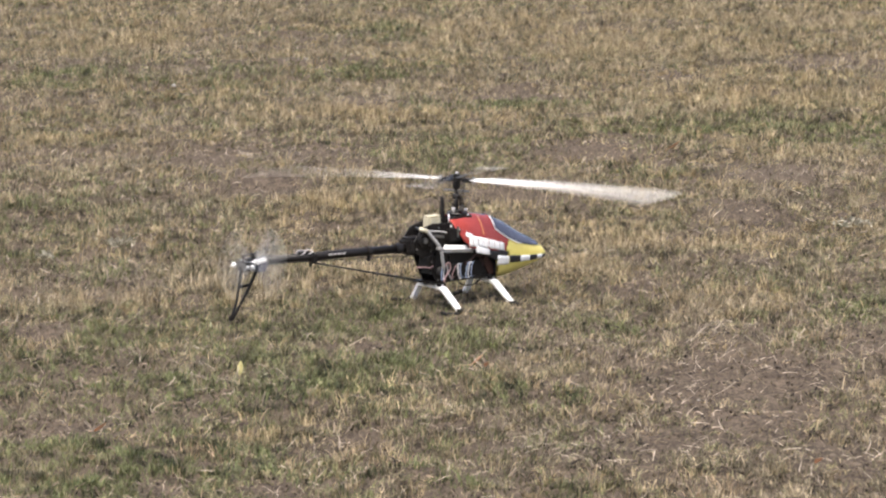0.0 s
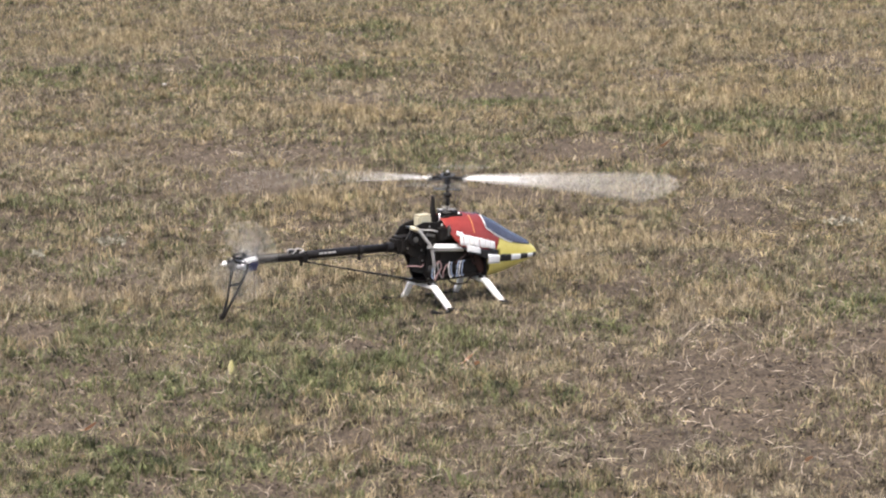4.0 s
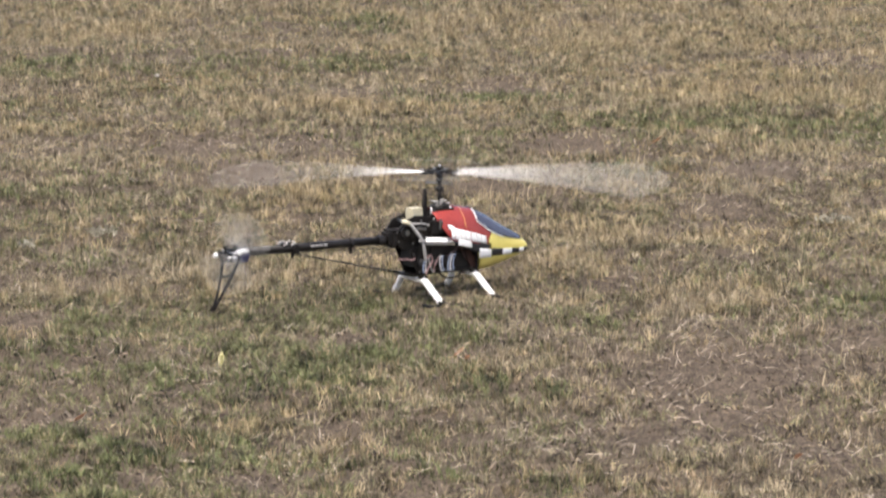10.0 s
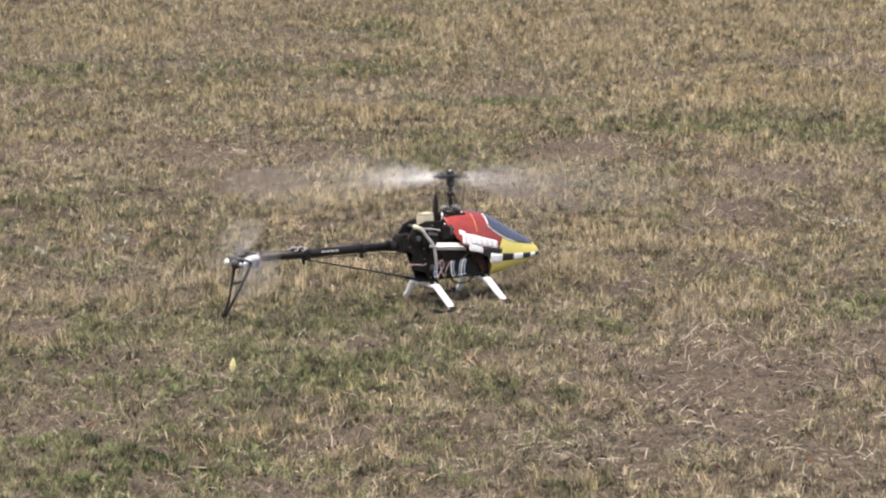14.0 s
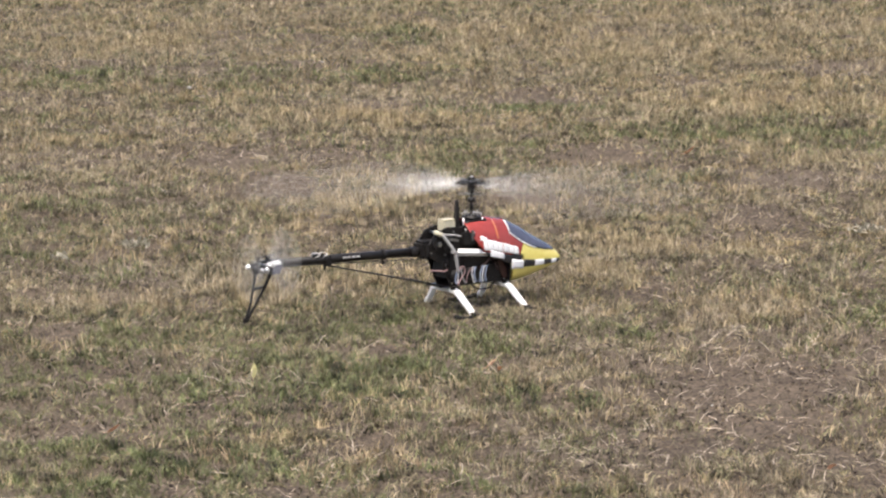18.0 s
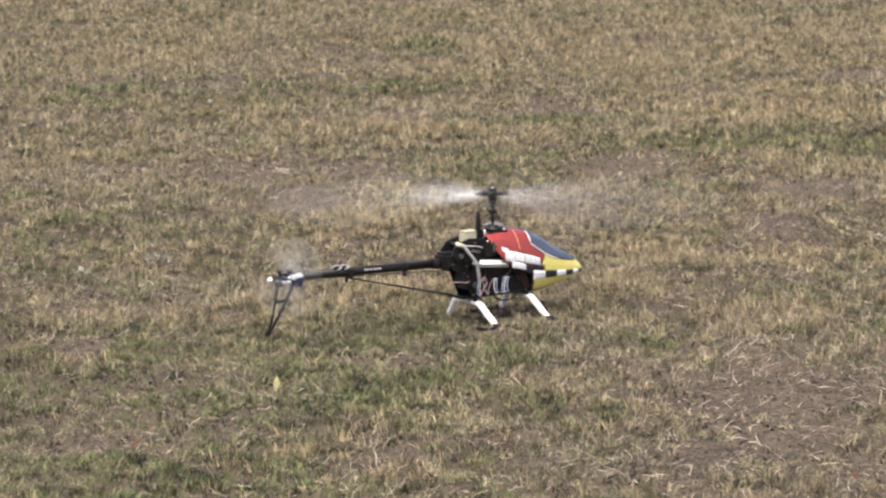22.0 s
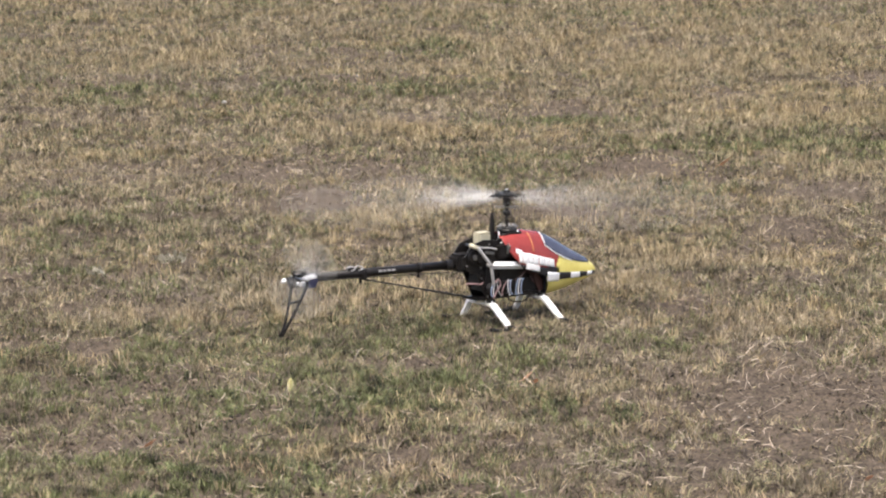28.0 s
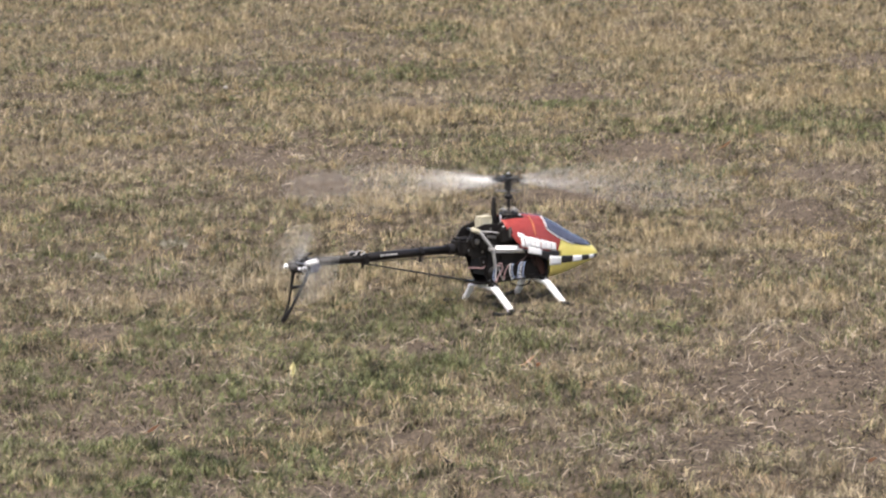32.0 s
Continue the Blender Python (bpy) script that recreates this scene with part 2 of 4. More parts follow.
# patches of the field: x, y, and their half widths
GREEN_PATCHES = [(1.62, 3.96, 0.42, 0.40), (1.90, 4.00, 0.18, 0.45), (0.20, 5.05, 0.45, 0.30), (1.00, 4.10, 0.35, 0.22), (-0.43, 6.60, 0.21, 0.30), (-0.01, 2.93, 0.18, 0.15), (-0.48, -1.87, 0.09, 0.07), (-0.98, -0.36, 0.11, 0.15),
    (-0.74, -0.33, 0.13, 0.17), (-0.25, -0.31, 0.16, 0.21), (-0.13, -0.82, 0.13, 0.18), (0.13, -1.22, 0.08, 0.10), (0.06, -0.50, 0.11, 0.22), (0.45, -0.37, 0.14, 0.18), (1.24, 0.04, 0.10, 0.28),
    (-0.92, -2.08, 0.14, 0.20), (-0.73, -1.84, 0.13, 0.15), (-0.82, -1.12, 0.12, 0.14), (-0.34, -1.10, 0.13, 0.15), (0.30, -1.23, 0.08, 0.09), (-0.48, -0.73, 0.09, 0.11), (0.01, -2.14, 0.07, 0.10),
    (-2.08, 6.32, 0.21, 0.35), (0.25, -2.14, 0.06, 0.09), (-0.33, 9.37, 0.25, 0.42)]
BARE_PATCHES = [(-0.97, -1.49, 0.14, 0.20), (-0.26, -1.65, 0.09, 0.13), (-0.65, -2.10, 0.09, 0.11), (-0.07, -2.23, 0.08, 0.09), (0.62, -1.06, 0.13, 0.24), (0.46, -1.72, 0.12, 0.16), (0.86, -1.03, 0.10, 0.20),
    (0.88, -1.85, 0.10, 0.16), (1.02, 1.74, 0.14, 0.34), (0.16, 2.14, 0.23, 0.28), (-0.45, 5.30, 0.19, 0.36), (0.52, 0.17, 0.14, 0.17), (0.53, 3.35, 0.16, 0.38), (-1.03, 3.26, 0.12, 0.34),
    (-0.55, 3.38, 0.17, 0.29), (0.28, 5.80, 0.23, 0.34), (2.02, 6.95, 0.25, 0.61), (1.23, 2.69, 0.20, 0.31), (-0.77, 2.50, 0.20, 0.35), (-1.17, -0.33, 0.08, 0.13), (-0.25, -0.63, 0.08, 0.12),
    (1.15, 6.44, 0.21, 0.38), (-0.38, -2.16, 0.07, 0.09), (0.67, -1.48, 0.12, 0.12)]
STRAW_PATCHES = [(-0.48, 1.95, 0.12, 0.25), (-0.30, 1.90, 0.12, 0.19), (0.49, 1.21, 0.13, 0.19), (0.57, 1.09, 0.11, 0.21), (0.74, -0.04, 0.12, 0.14), (0.62, 0.01, 0.08, 0.13), (0.91, 0.02, 0.10, 0.13),
    (-1.14, 0.15, 0.10, 0.15), (-0.77, 0.39, 0.09, 0.26), (-0.92, 0.11, 0.10, 0.11), (1.20, 3.48, 0.21, 0.30), (1.47, 3.17, 0.14, 0.21), (0.23, 8.87, 0.49, 0.88), (1.19, 8.20, 0.54, 0.81),
    (1.77, 5.28, 0.36, 0.50), (1.15, 5.15, 0.40, 0.42), (-2.16, 8.29, 0.44, 0.60), (-0.61, 4.73, 0.34, 0.32), (-2.17, 9.77, 0.67, 0.62), (1.49, 9.76, 0.96, 0.53), (-0.44, -1.53, 0.08, 0.12), (-0.25, -1.75, 0.08, 0.09),
    (-0.62, 0.13, 0.12, 0.21), (-0.39, 0.41, 0.16, 0.18), (0.37, 0.56, 0.12, 0.23)]
LITTER_PATCHES = [(0.44, -1.37, 0.15, 0.24), (0.78, -0.72, 0.15, 0.18), (0.88, -1.14, 0.10, 0.19), (0.33, -1.74, 0.17, 0.22), (0.59, -1.92, 0.15, 0.16), (-0.35, -1.82, 0.10, 0.13), (-0.86,
    -0.79, 0.10, 0.14), (-0.19, -1.12, 0.09, 0.13)]


def patch(x, y, spots):
    out = np.zeros_like(x)
    for cx, cy, rx, ry in spots:
        out = np.maximum(out, np.exp(-(((x - cx) / rx) ** 4 + ((y - cy) / ry) ** 4) ** 0.5))
    return out


def greenness(x, y):
    base = 0.3 * soft_noise(x * 0.9, y * 0.6, 11) + 0.25 * soft_noise(x * 0.6, y * 1.7, 14) + 0.28 * soft_noise(x * 4.5, y * 3, 12) + 0.17 * soft_noise(x * 14, y * 11, 13)
    lean = np.tanh(2.2 * (0.05 - x)) * np.clip((0.6 - y) / 1.2, 0, 1)
    return np.clip((base - 0.45) * 3.4, 0, 1) * 0.62 + 0.46 * lean * (1 - patch(x, y, BARE_PATCHES)) + (1.15 + 0.45 * np.clip(y - 1.5, 0, 1)) * patch(x, y, GREEN_PATCHES) - 0.5 * patch(x, y, STRAW_PATCHES) - 0.6 * patch(x, y, BARE_PATCHES)


def bareness(x, y):
    base = 0.3 * soft_noise(x * 1.3, y * 0.9, 21) + 0.2 * soft_noise(x * 0.7, y * 2.1, 24) + 0.3 * soft_noise(x * 5.5, y * 4, 22) + 0.2 * soft_noise(x * 18, y * 13, 23)
    lean = np.tanh(1.5 * (x - 0.05)) * np.clip((0.6 - y) / 1.2, 0, 1)
    return np.clip((base - 0.49) * 3.8, 0, 1) * 0.95 + 0.24 * lean * (1 - patch(x, y, BARE_PATCHES)) + 1.2 * patch(x, y, BARE_PATCHES) - 0.5 * patch(x, y, STRAW_PATCHES) - 0.5 * patch(x, y, GREEN_PATCHES)


# ---- ground: one sheet to the horizon ----
def spread(lo, hi, step, far):
    inner = list(np.arange(lo, hi + step / 2, step))
    out, s = [], step
    a = inner[-1]
    while a < far:
        s *= 1.35
        a += s
        out.append(a)
    s, a, before = step, inner[0], []
    while a > -far:
        s *= 1.35
        a -= s
        before.append(a)
    return np.array(before[::-1] + inner + out)


def mesh_from(name, verts, faces_flat, sizes):
    """A mesh from numpy arrays, quickly."""
    me = bpy.data.meshes.new(name)
    me.vertices.add(len(verts))
    me.vertices.foreach_set("co", verts.astype(np.float32).ravel())
    me.loops.add(len(faces_flat))
    me.loops.foreach_set("vertex_index", faces_flat.astype(np.int32))
    me.polygons.add(len(sizes))
    me.polygons.foreach_set("loop_start", np.concatenate([[0], np.cumsum(sizes)[:-1]]).astype(np.int32))
    me.update(calc_edges=True)
    me.validate()
    return me


gx, gy = spread(-6.0, 6.0, 0.08, 900), spread(-4.6, 18.0, 0.09, 900)
X, Y = np.meshgrid(gx, gy)
Z = ground_height(X, Y)
Z = Z * field_edge(X, Y)
idx = np.arange(X.size).reshape(X.shape)
quads = np.stack([idx[:-1, :-1], idx[:-1, 1:], idx[1:, 1:], idx[1:, :-1]], -1).reshape(-1, 4)
me = mesh_from("ground", np.stack([X, Y, Z], -1).reshape(-1, 3), quads.ravel(), np.full(len(quads), 4))
me.polygons.foreach_set("use_smooth", np.ones(len(quads), dtype=bool))
me.materials.append(SOIL)
tagged(new("ground", me), "brown soil of a dry mown field with thatch", "ground", kind="structure")

# ---- grass ----
rng = np.random.default_rng(7)
# how thickly the field is sown, by the distance from the near edge: thick where it is looked at closely
REACH = np.linspace(5.15, 24.0, 400)
SOWN = np.cumsum(REACH / (1 + (REACH / 9.5) ** 2.7))
SOWN = (SOWN - SOWN[0]) / (SOWN[-1] - SOWN[0])


def scatter(count):
    """Random places over the stretch of field before and behind the helicopter."""
    d = np.interp(rng.random(count), SOWN, REACH)
    x = (rng.random(count) * 2 - 1) * (0.187 * d + 0.10) - 0.012 * d
    return x, d - 7.86


def clumped(x, y, spread_m, share):
    """Pulls a share of the places towards common roots."""
    n = len(x)
    roots = rng.integers(0, n, n // 14)
    own = roots[rng.integers(0, len(roots), n)]
    pick = rng.random(n) < share
    nx = np.where(pick, x[own] + rng.normal(0, spread_m, n), x)
    ny = np.where(pick, y[own] + rng.normal(0, spread_m, n), y)
    return nx, ny


def keep(x, y, chance):
    k = rng.random(len(x)) < chance
    return x[k], y[k]


def size_at(y):
    """Far off only the stronger blades stand out."""
    return np.interp(y, (-2.8, 0.5, 5.0, 16.0), (0.95, 1.05, 1.35, 2.0))


def tufts(x, y):
    """0 in the gaps, 1 in the thick of a tuft."""
    n = 0.26 * soft_noise(x * 4, y * 3.6, 43) + 0.26 * soft_noise(x * 9, y * 8, 41) + 0.24 * soft_noise(x * 22, y * 17, 42) + 0.24 * soft_noise(x * 44, y * 30, 44)
    return np.clip((n - 0.40) * 5.0, 0, 1)


def dryness(x, y):
    """The far side of the field is drier, most of all to the right."""
    lane = 0.5 * soft_noise(x * 0.35, y * 0.9, 61) + 0.5 * soft_noise(x * 0.9, y * 1.9, 62)
    return np.clip((y + 0.9) / 7.5, 0, 1) * np.clip(0.62 + 0.30 * np.tanh(x * 0.9) + 0.25 * np.clip((y - 7) / 3, 0, 1) + 1.1 * (lane - 0.5), 0.1, 1.15)


def blade_rows(name, x, y, height, width, lx, ly, drop, mat):
    """Tapered blades that bend over towards lx, ly: five corners each, in one mesh."""
    n = len(x)
    z = ground_height(x, y) * field_edge(x, y) - 0.003
    face = rng.random(n) * 2 * np.pi
    wx, wy = np.cos(face) * width / 2, np.sin(face) * width / 2
    v = np.empty((n, 5, 3))
    v[:, 0] = np.stack([x - wx, y - wy, z], -1)
    v[:, 1] = np.stack([x + wx, y + wy, z], -1)
    v[:, 2] = np.stack([x + wx * 0.8 + lx * 0.38, y + wy * 0.8 + ly * 0.38, z + height * 0.6], -1)
    v[:, 3] = np.stack([x - wx * 0.8 + lx * 0.38, y - wy * 0.8 + ly * 0.38, z + height * 0.6], -1)
    v[:, 4] = np.stack([x + lx, y + ly, z + height * drop], -1)
    base = (np.arange(n) * 5)[:, None]
    flat = np.concatenate([base + np.array([0, 1, 2, 3]), base + np.array([3, 2, 4])], 1).ravel()
    me = mesh_from(name, v.reshape(-1, 3), flat, np.tile([4, 3], n))
    me.materials.append(mat)
    return new(name, me)


def blades(name, x, y, height, width, lean, mat, label):
    """Single blades, each leaning its own way."""
    to = rng.random(len(x)) * 2 * np.pi
    ob = blade_rows(name, x, y, height, width, np.cos(to) * height * lean, np.sin(to) * height * lean, np.clip(1.05 - 0.3 * lean, 0.4, 1), mat)
    return tagged(ob, label, "grass", kind="stuff")


def tuft_blades(name, cx, cy, per, radius, height, width, mat, label):
    """Separate tufts: blades that spread outwards from a common root."""
    n = len(cx) * per
    big = np.repeat(rng.uniform(0.55, 1.35, len(cx)), per)
    a, q = rng.random(n) * 2 * np.pi, np.sqrt(rng.random(n))
    x, y = np.repeat(cx, per) + radius * big * q * np.cos(a), np.repeat(cy, per) + radius * big * q * np.sin(a)
    g = size_at(y)
    h = height * big * rng.uniform(0.4, 1.2, n) * g
    lean = h * (0.12 + 0.75 * q) * rng.uniform(0.3, 1.2, n)
    to = a + rng.normal(0, 0.6, n)
    ob = blade_rows(name, x, y, h, width * rng.uniform(0.7, 1.3, n) * g, np.cos(to) * lean, np.sin(to) * lean, 0.95, mat)
    return tagged(ob, label, "grass", kind="stuff")


def stems(name, x, y, length, width, rise, curl, mat, label):
    """Lying or slanting stems: a curved ribbon with a ridge, so that it has body from every side."""
    n = len(x)
    a = rng.random(n) * 2 * np.pi
    turn = rng.normal(0, 1.0, n) * curl
    arch = rng.random(n) * length * 0.10
    px, py = x - np.cos(a) * length * 0.5, y - np.sin(a) * length * 0.5
    z0 = ground_height(x, y) + 0.003 + rng.random(n) * 0.010
    v = np.empty((n, 15, 3))
    for k in range(5):
        u = k / 4
        ang = a + turn * (u - 0.5) * 2
        w = width * (0.8, 1.0, 0.95, 0.75, 0.4)[k] / 2
        c, s = np.cos(ang), np.sin(ang)
        pz = z0 + rise * u + arch * 4 * u * (1 - u)
        v[:, 3 * k] = np.stack([px - s * w, py + c * w, pz], -1)
        v[:, 3 * k + 1] = np.stack([px, py, pz + w * 1.2], -1)
        v[:, 3 * k + 2] = np.stack([px + s * w, py - c * w, pz], -1)
        px, py = px + c * length / 4, py + s * length / 4
    q = np.array([[3 * k + i, 3 * k + i + 1, 3 * k + i + 4, 3 * k + i + 3] for k in range(4) for i in (0, 1)]).ravel()
    flat = ((np.arange(n) * 15)[:, None] + q).ravel()
    me = mesh_from(name, v.reshape(-1, 3), flat, np.full(8 * n, 4))
    me.materials.append(mat)
    return tagged(new(name, me), label, "grass", kind="stuff")


# matted dead blades, flat on the soil
x, y = clumped(*scatter(230000), 0.03, 0.4)
bare, green = bareness(x, y), greenness(x, y)
x, y = keep(x, y, np.clip(1.0 - 0.5 * bare - 0.45 * np.clip(green, 0, 1), 0.1, 1) * (1 - 0.88 * patch(x, y, BARE_PATCHES)) * (0.45 + 0.55 * soft_noise(x * 11, y * 10, 51)))
blades("matted_grass", x, y, rng.uniform(0.005, 0.014, len(x)) * size_at(y), rng.uniform(0.0022, 0.0058, len(x)) * size_at(y), rng.uniform(1.2, 4.2, len(x)), THATCH, "matted dead grass lying flat on the soil")
# turf on its way from green to brown
x, y = clumped(*scatter(300000), 0.018, 0.5)
x, y = keep(x, y, np.clip((0.95 - 0.75 * bareness(x, y) - 0.35 * np.clip(greenness(x, y), 0, 1) - 0.20 * dryness(x, y)) * (0.2 + 1.0 * tufts(x + 3, y)), 0.03, 1))
g = size_at(y) * (0.55 + 0.75 * tufts(x + 3, y))
blades("fading_grass", x, y, rng.uniform(0.009, 0.026, len(x)) * g, rng.uniform(0.0014, 0.0032, len(x)) * size_at(y), rng.uniform(0.2, 1.7, len(x)), OLIVE_BLADE, "short olive and brown fading grass blades")
# short green turf
x, y = clumped(*scatter(330000), 0.015, 0.55)
x, y = keep(x, y, np.clip(greenness(x, y) * (0.45 + 0.9 * tufts(x, y)) - 0.10 * dryness(x, y) + 0.03, 0, 1))
g = size_at(y) * (0.55 + 0.7 * tufts(x, y))
blades("green_grass", x, y, rng.uniform(0.012, 0.032, len(x)) * g, rng.uniform(0.0015, 0.0034, len(x)) * size_at(y), rng.uniform(0.2, 1.5, len(x)), GREEN_BLADE, "short olive green grass blades among the dry turf")
# dry tan blades between
x, y = clumped(*scatter(300000), 0.014, 0.7)
x, y = keep(x, y, np.clip((0.58 - 0.50 * bareness(x, y) - 0.40 * np.clip(greenness(x, y), 0, 1) - 0.35 * patch(x, y, GREEN_PATCHES) + 0.38 * dryness(x, y)) * (0.12 + 1.15 * tufts(x, y + 5)) + 0.45 * patch(x, y, STRAW_PATCHES), 0.01, 1))
g = size_at(y) * (0.5 + 0.75 * tufts(x, y + 5))
blades("dry_grass", x, y, rng.uniform(0.012, 0.036, len(x)) * g, rng.uniform(0.0014, 0.0030, len(x)) * size_at(y), rng.uniform(0.1, 1.2, len(x)), DRY_BLADE, "dry tan grass blades standing in the mown field")
# golden cover of the far side
x, y = clumped(*scatter(260000), 0.05, 0.4)
x, y = keep(x, y, np.clip(1.0 - 0.35 * bareness(x, y) - 0.85 * patch(x, y, GREEN_PATCHES), 0.08, 1) * (1 - 0.85 * patch(x, y, BARE_PATCHES)) * np.clip(1.35 * dryness(x, y), 0.04, 1) * (0.3 + 0.8 * tufts(x + 7, y)))
blades("far_golden_grass", x, y, rng.uniform(0.008, 0.024, len(x)) * size_at(y), rng.uniform(0.0018, 0.0042, len(x)) * size_at(y), rng.uniform(0.4, 2.2, len(x)), GOLD_BLADE, "golden tan grass covering the far side of the field")
# tufts: blond, olive and green
x, y = scatter(11000)
x, y = keep(x, y, np.clip(0.25 - 0.3 * bareness(x, y) - 0.22 * np.clip(greenness(x, y), 0, 1) + 0.30 * dryness(x, y) + 0.95 * patch(x, y, STRAW_PATCHES), 0.03, 1))
tuft_blades("blond_tufts", x, y, 18, 0.020, 0.032 * (1 + 0.4 * patch(np.repeat(x, 18), np.repeat(y, 18), STRAW_PATCHES)), 0.0021, BLOND, "blond dry grass tufts dotted over the field")
x, y = scatter(9000)
x, y = keep(x, y, np.clip(0.62 - 0.6 * bareness(x, y) - 0.3 * dryness(x, y) - 0.4 * patch(x, y, GREEN_PATCHES), 0.03, 1))
tuft_blades("olive_tufts", x, y, 16, 0.028, 0.023, 0.0024, OLIVE_BLADE, "olive brown grass tufts dotted over the field")
x, y = scatter(7000)
x, y = keep(x, y, np.clip(greenness(x, y) * 0.9, 0.02, 1))
tuft_blades("green_tufts", x, y, 18, 0.028, 0.024, 0.0025, GREEN_BLADE, "fresh green grass tufts dotted over the field")
# long bleached stems lying about
x, y = scatter(34000)
x, y = keep(x, y, np.clip(0.16 * soft_noise(x * 2, y * 2, 31) + 0.16 * bareness(x, y) - 0.12 * patch(x, y, BARE_PATCHES) + 0.22 * patch(x, y, LITTER_PATCHES) - 0.08 * dryness(x, y), 0, 1))
stems("straw_litter", x, y, rng.uniform(0.010, 0.052, len(x)), rng.uniform(0.0012, 0.0026, len(x)) * size_at(y), rng.uniform(-0.002, 0.03, len(x)), 0.7 * rng.uniform(0.2, 1.6, len(x)), STRAW, "bleached straw stems lying loose on the turf")
# brown crumbs of leaf and thatch
x, y = scatter(36000)
x, y = keep(x, y, np.clip(0.25 + 0.6 * bareness(x, y), 0, 1) * (1 - 0.6 * patch(x, y, BARE_PATCHES)))
stems("leaf_litter", x, y, rng.uniform(0.008, 0.030, len(x)), rng.uniform(0.0022, 0.0070, len(x)) * size_at(y), rng.uniform(-0.002, 0.012, len(x)), 0.9, LITTER, "brown leaf crumbs and thatch on bare soil")
# crumbs of soil and broken leaf between the tufts of the near side
x, y = scatter(120000)
x, y = keep(x, y, np.clip((3.0 - y) / 3.0, 0, 1) * np.clip(0.55 + 0.35 * bareness(x, y), 0, 1))
blades("soil_crumbs", x, y, rng.uniform(0.003, 0.010, len(x)), rng.uniform(0.003, 0.0085, len(x)), rng.uniform(0.4, 1.8, len(x)), CRUMB, "crumbs of brown soil and broken leaf between the tufts")
# coarser turf on the rest of the field
def outer(count, x0, x1, y0, y1):
    """Random places round about, off the stretch that is sown thickly."""
    x, y = rng.uniform(x0, x1, count), rng.uniform(y0, y1, count)
    d = y + 7.86
    inside = (d > 5.0) & (d < 24.0) & (np.abs(x + 0.012 * d) < 0.187 * d + 0.25)
    return x[~inside], y[~inside]


x, y = outer(11000, -12, 12, -18, 22)
k = rng.random(len(x))
for name, lo, hi, mat, label in (("outer_dry_turf", 0.0, 0.4, BLOND, "dry tan tufts on the outer field"), ("outer_olive_turf", 0.4, 0.75, OLIVE_BLADE, "olive brown tufts on the outer field"), ("outer_green_turf", 0.75, 1.0, GREEN_BLADE, "green tufts on the outer field")):
    pick = (k >= lo) & (k < hi)
    tuft_blades(name, x[pick], y[pick], 8, 0.11, 0.036, 0.011, mat, label)
x, y = outer(125000, -9, 9, -17, 11)
k = rng.random(len(x)) + 0.5 * (soft_noise(x * 0.8, y * 0.8, 71) - 0.5)
for name, lo, hi, mat, label in (("outer_thatch", -1, 0.42, THATCH, "dead grass lying flat on the outer field"), ("outer_fading_grass", 0.42, 0.72, OLIVE_BLADE, "olive fading grass lying over the outer field"), ("outer_golden_grass", 0.72, 2, GOLD_BLADE, "golden dry grass lying over the outer field")):
    pick = (k >= lo) & (k < hi)
    n = pick.sum()
    blades(name, x[pick], y[pick], rng.uniform(0.014, 0.036, n), rng.uniform(0.024, 0.052, n), rng.uniform(2.0, 5.0, n), mat, label)


# ---- mesh helpers ----
def part(name, bm, mat, parent=None, label=""):
    """One mesh object of one piece, under a thing or a part."""
    me = bpy.data.meshes.new(name)
    bmesh.ops.recalc_face_normals(bm, faces=bm.faces)
    bm.to_mesh(me)
    bm.free()
    me.materials.append(mat)
    ob = new(name, me)
    ob.parent = parent
    return tagged(ob, label)


def smooth(ob):
    for p in ob.data.polygons:
        p.use_smooth = True
    return ob


def block(centre, size, bevel=0.002, turn=None, bm=None):
    bm = bm or bmesh.new()
    tmp = bmesh.new()
    bmesh.ops.create_cube(tmp, size=1)
    bmesh.ops.scale(tmp, vec=size, verts=tmp.verts)
    if bevel:
        bmesh.ops.bevel(tmp, geom=tmp.edges[:], offset=min(bevel, min(size) * 0.45), segments=2, affect="EDGES")
    bmesh.ops.transform(tmp, matrix=Matrix.Translation(centre) @ (turn or Matrix.Identity(4)), verts=tmp.verts)
    return merge(bm, tmp)


def merge(bm, tmp):
    me = bpy.data.meshes.new("merge")
    tmp.to_mesh(me)
    tmp.free()
    bm.from_mesh(me)
    bpy.data.meshes.remove(me)
    return bm


def rod(p0, p1, r0, r1=None, seg=16, bm=None, cap_bevel=0.0):
    """A round rod from p0 to p1."""
    bm = bm or bmesh.new()
    p0, p1 = Vector(p0), Vector(p1)
    tmp = bmesh.new()
    bmesh.ops.create_cone(tmp, cap_ends=True, segments=seg, radius1=r0, radius2=r0 if r1 is None else r1, depth=(p1 - p0).length)
    if cap_bevel:
        rim = [e for e in tmp.edges if any(len(f.verts) > 4 for f in e.link_faces)]
        bmesh.ops.bevel(tmp, geom=rim, offset=cap_bevel, segments=2, affect="EDGES")
    m = (p1 - p0).to_track_quat("Z", "Y").to_matrix().to_4x4()
    bmesh.ops.transform(tmp, matrix=Matrix.Translation((p0 + p1) / 2) @ m, verts=tmp.verts)
    return merge(bm, tmp)


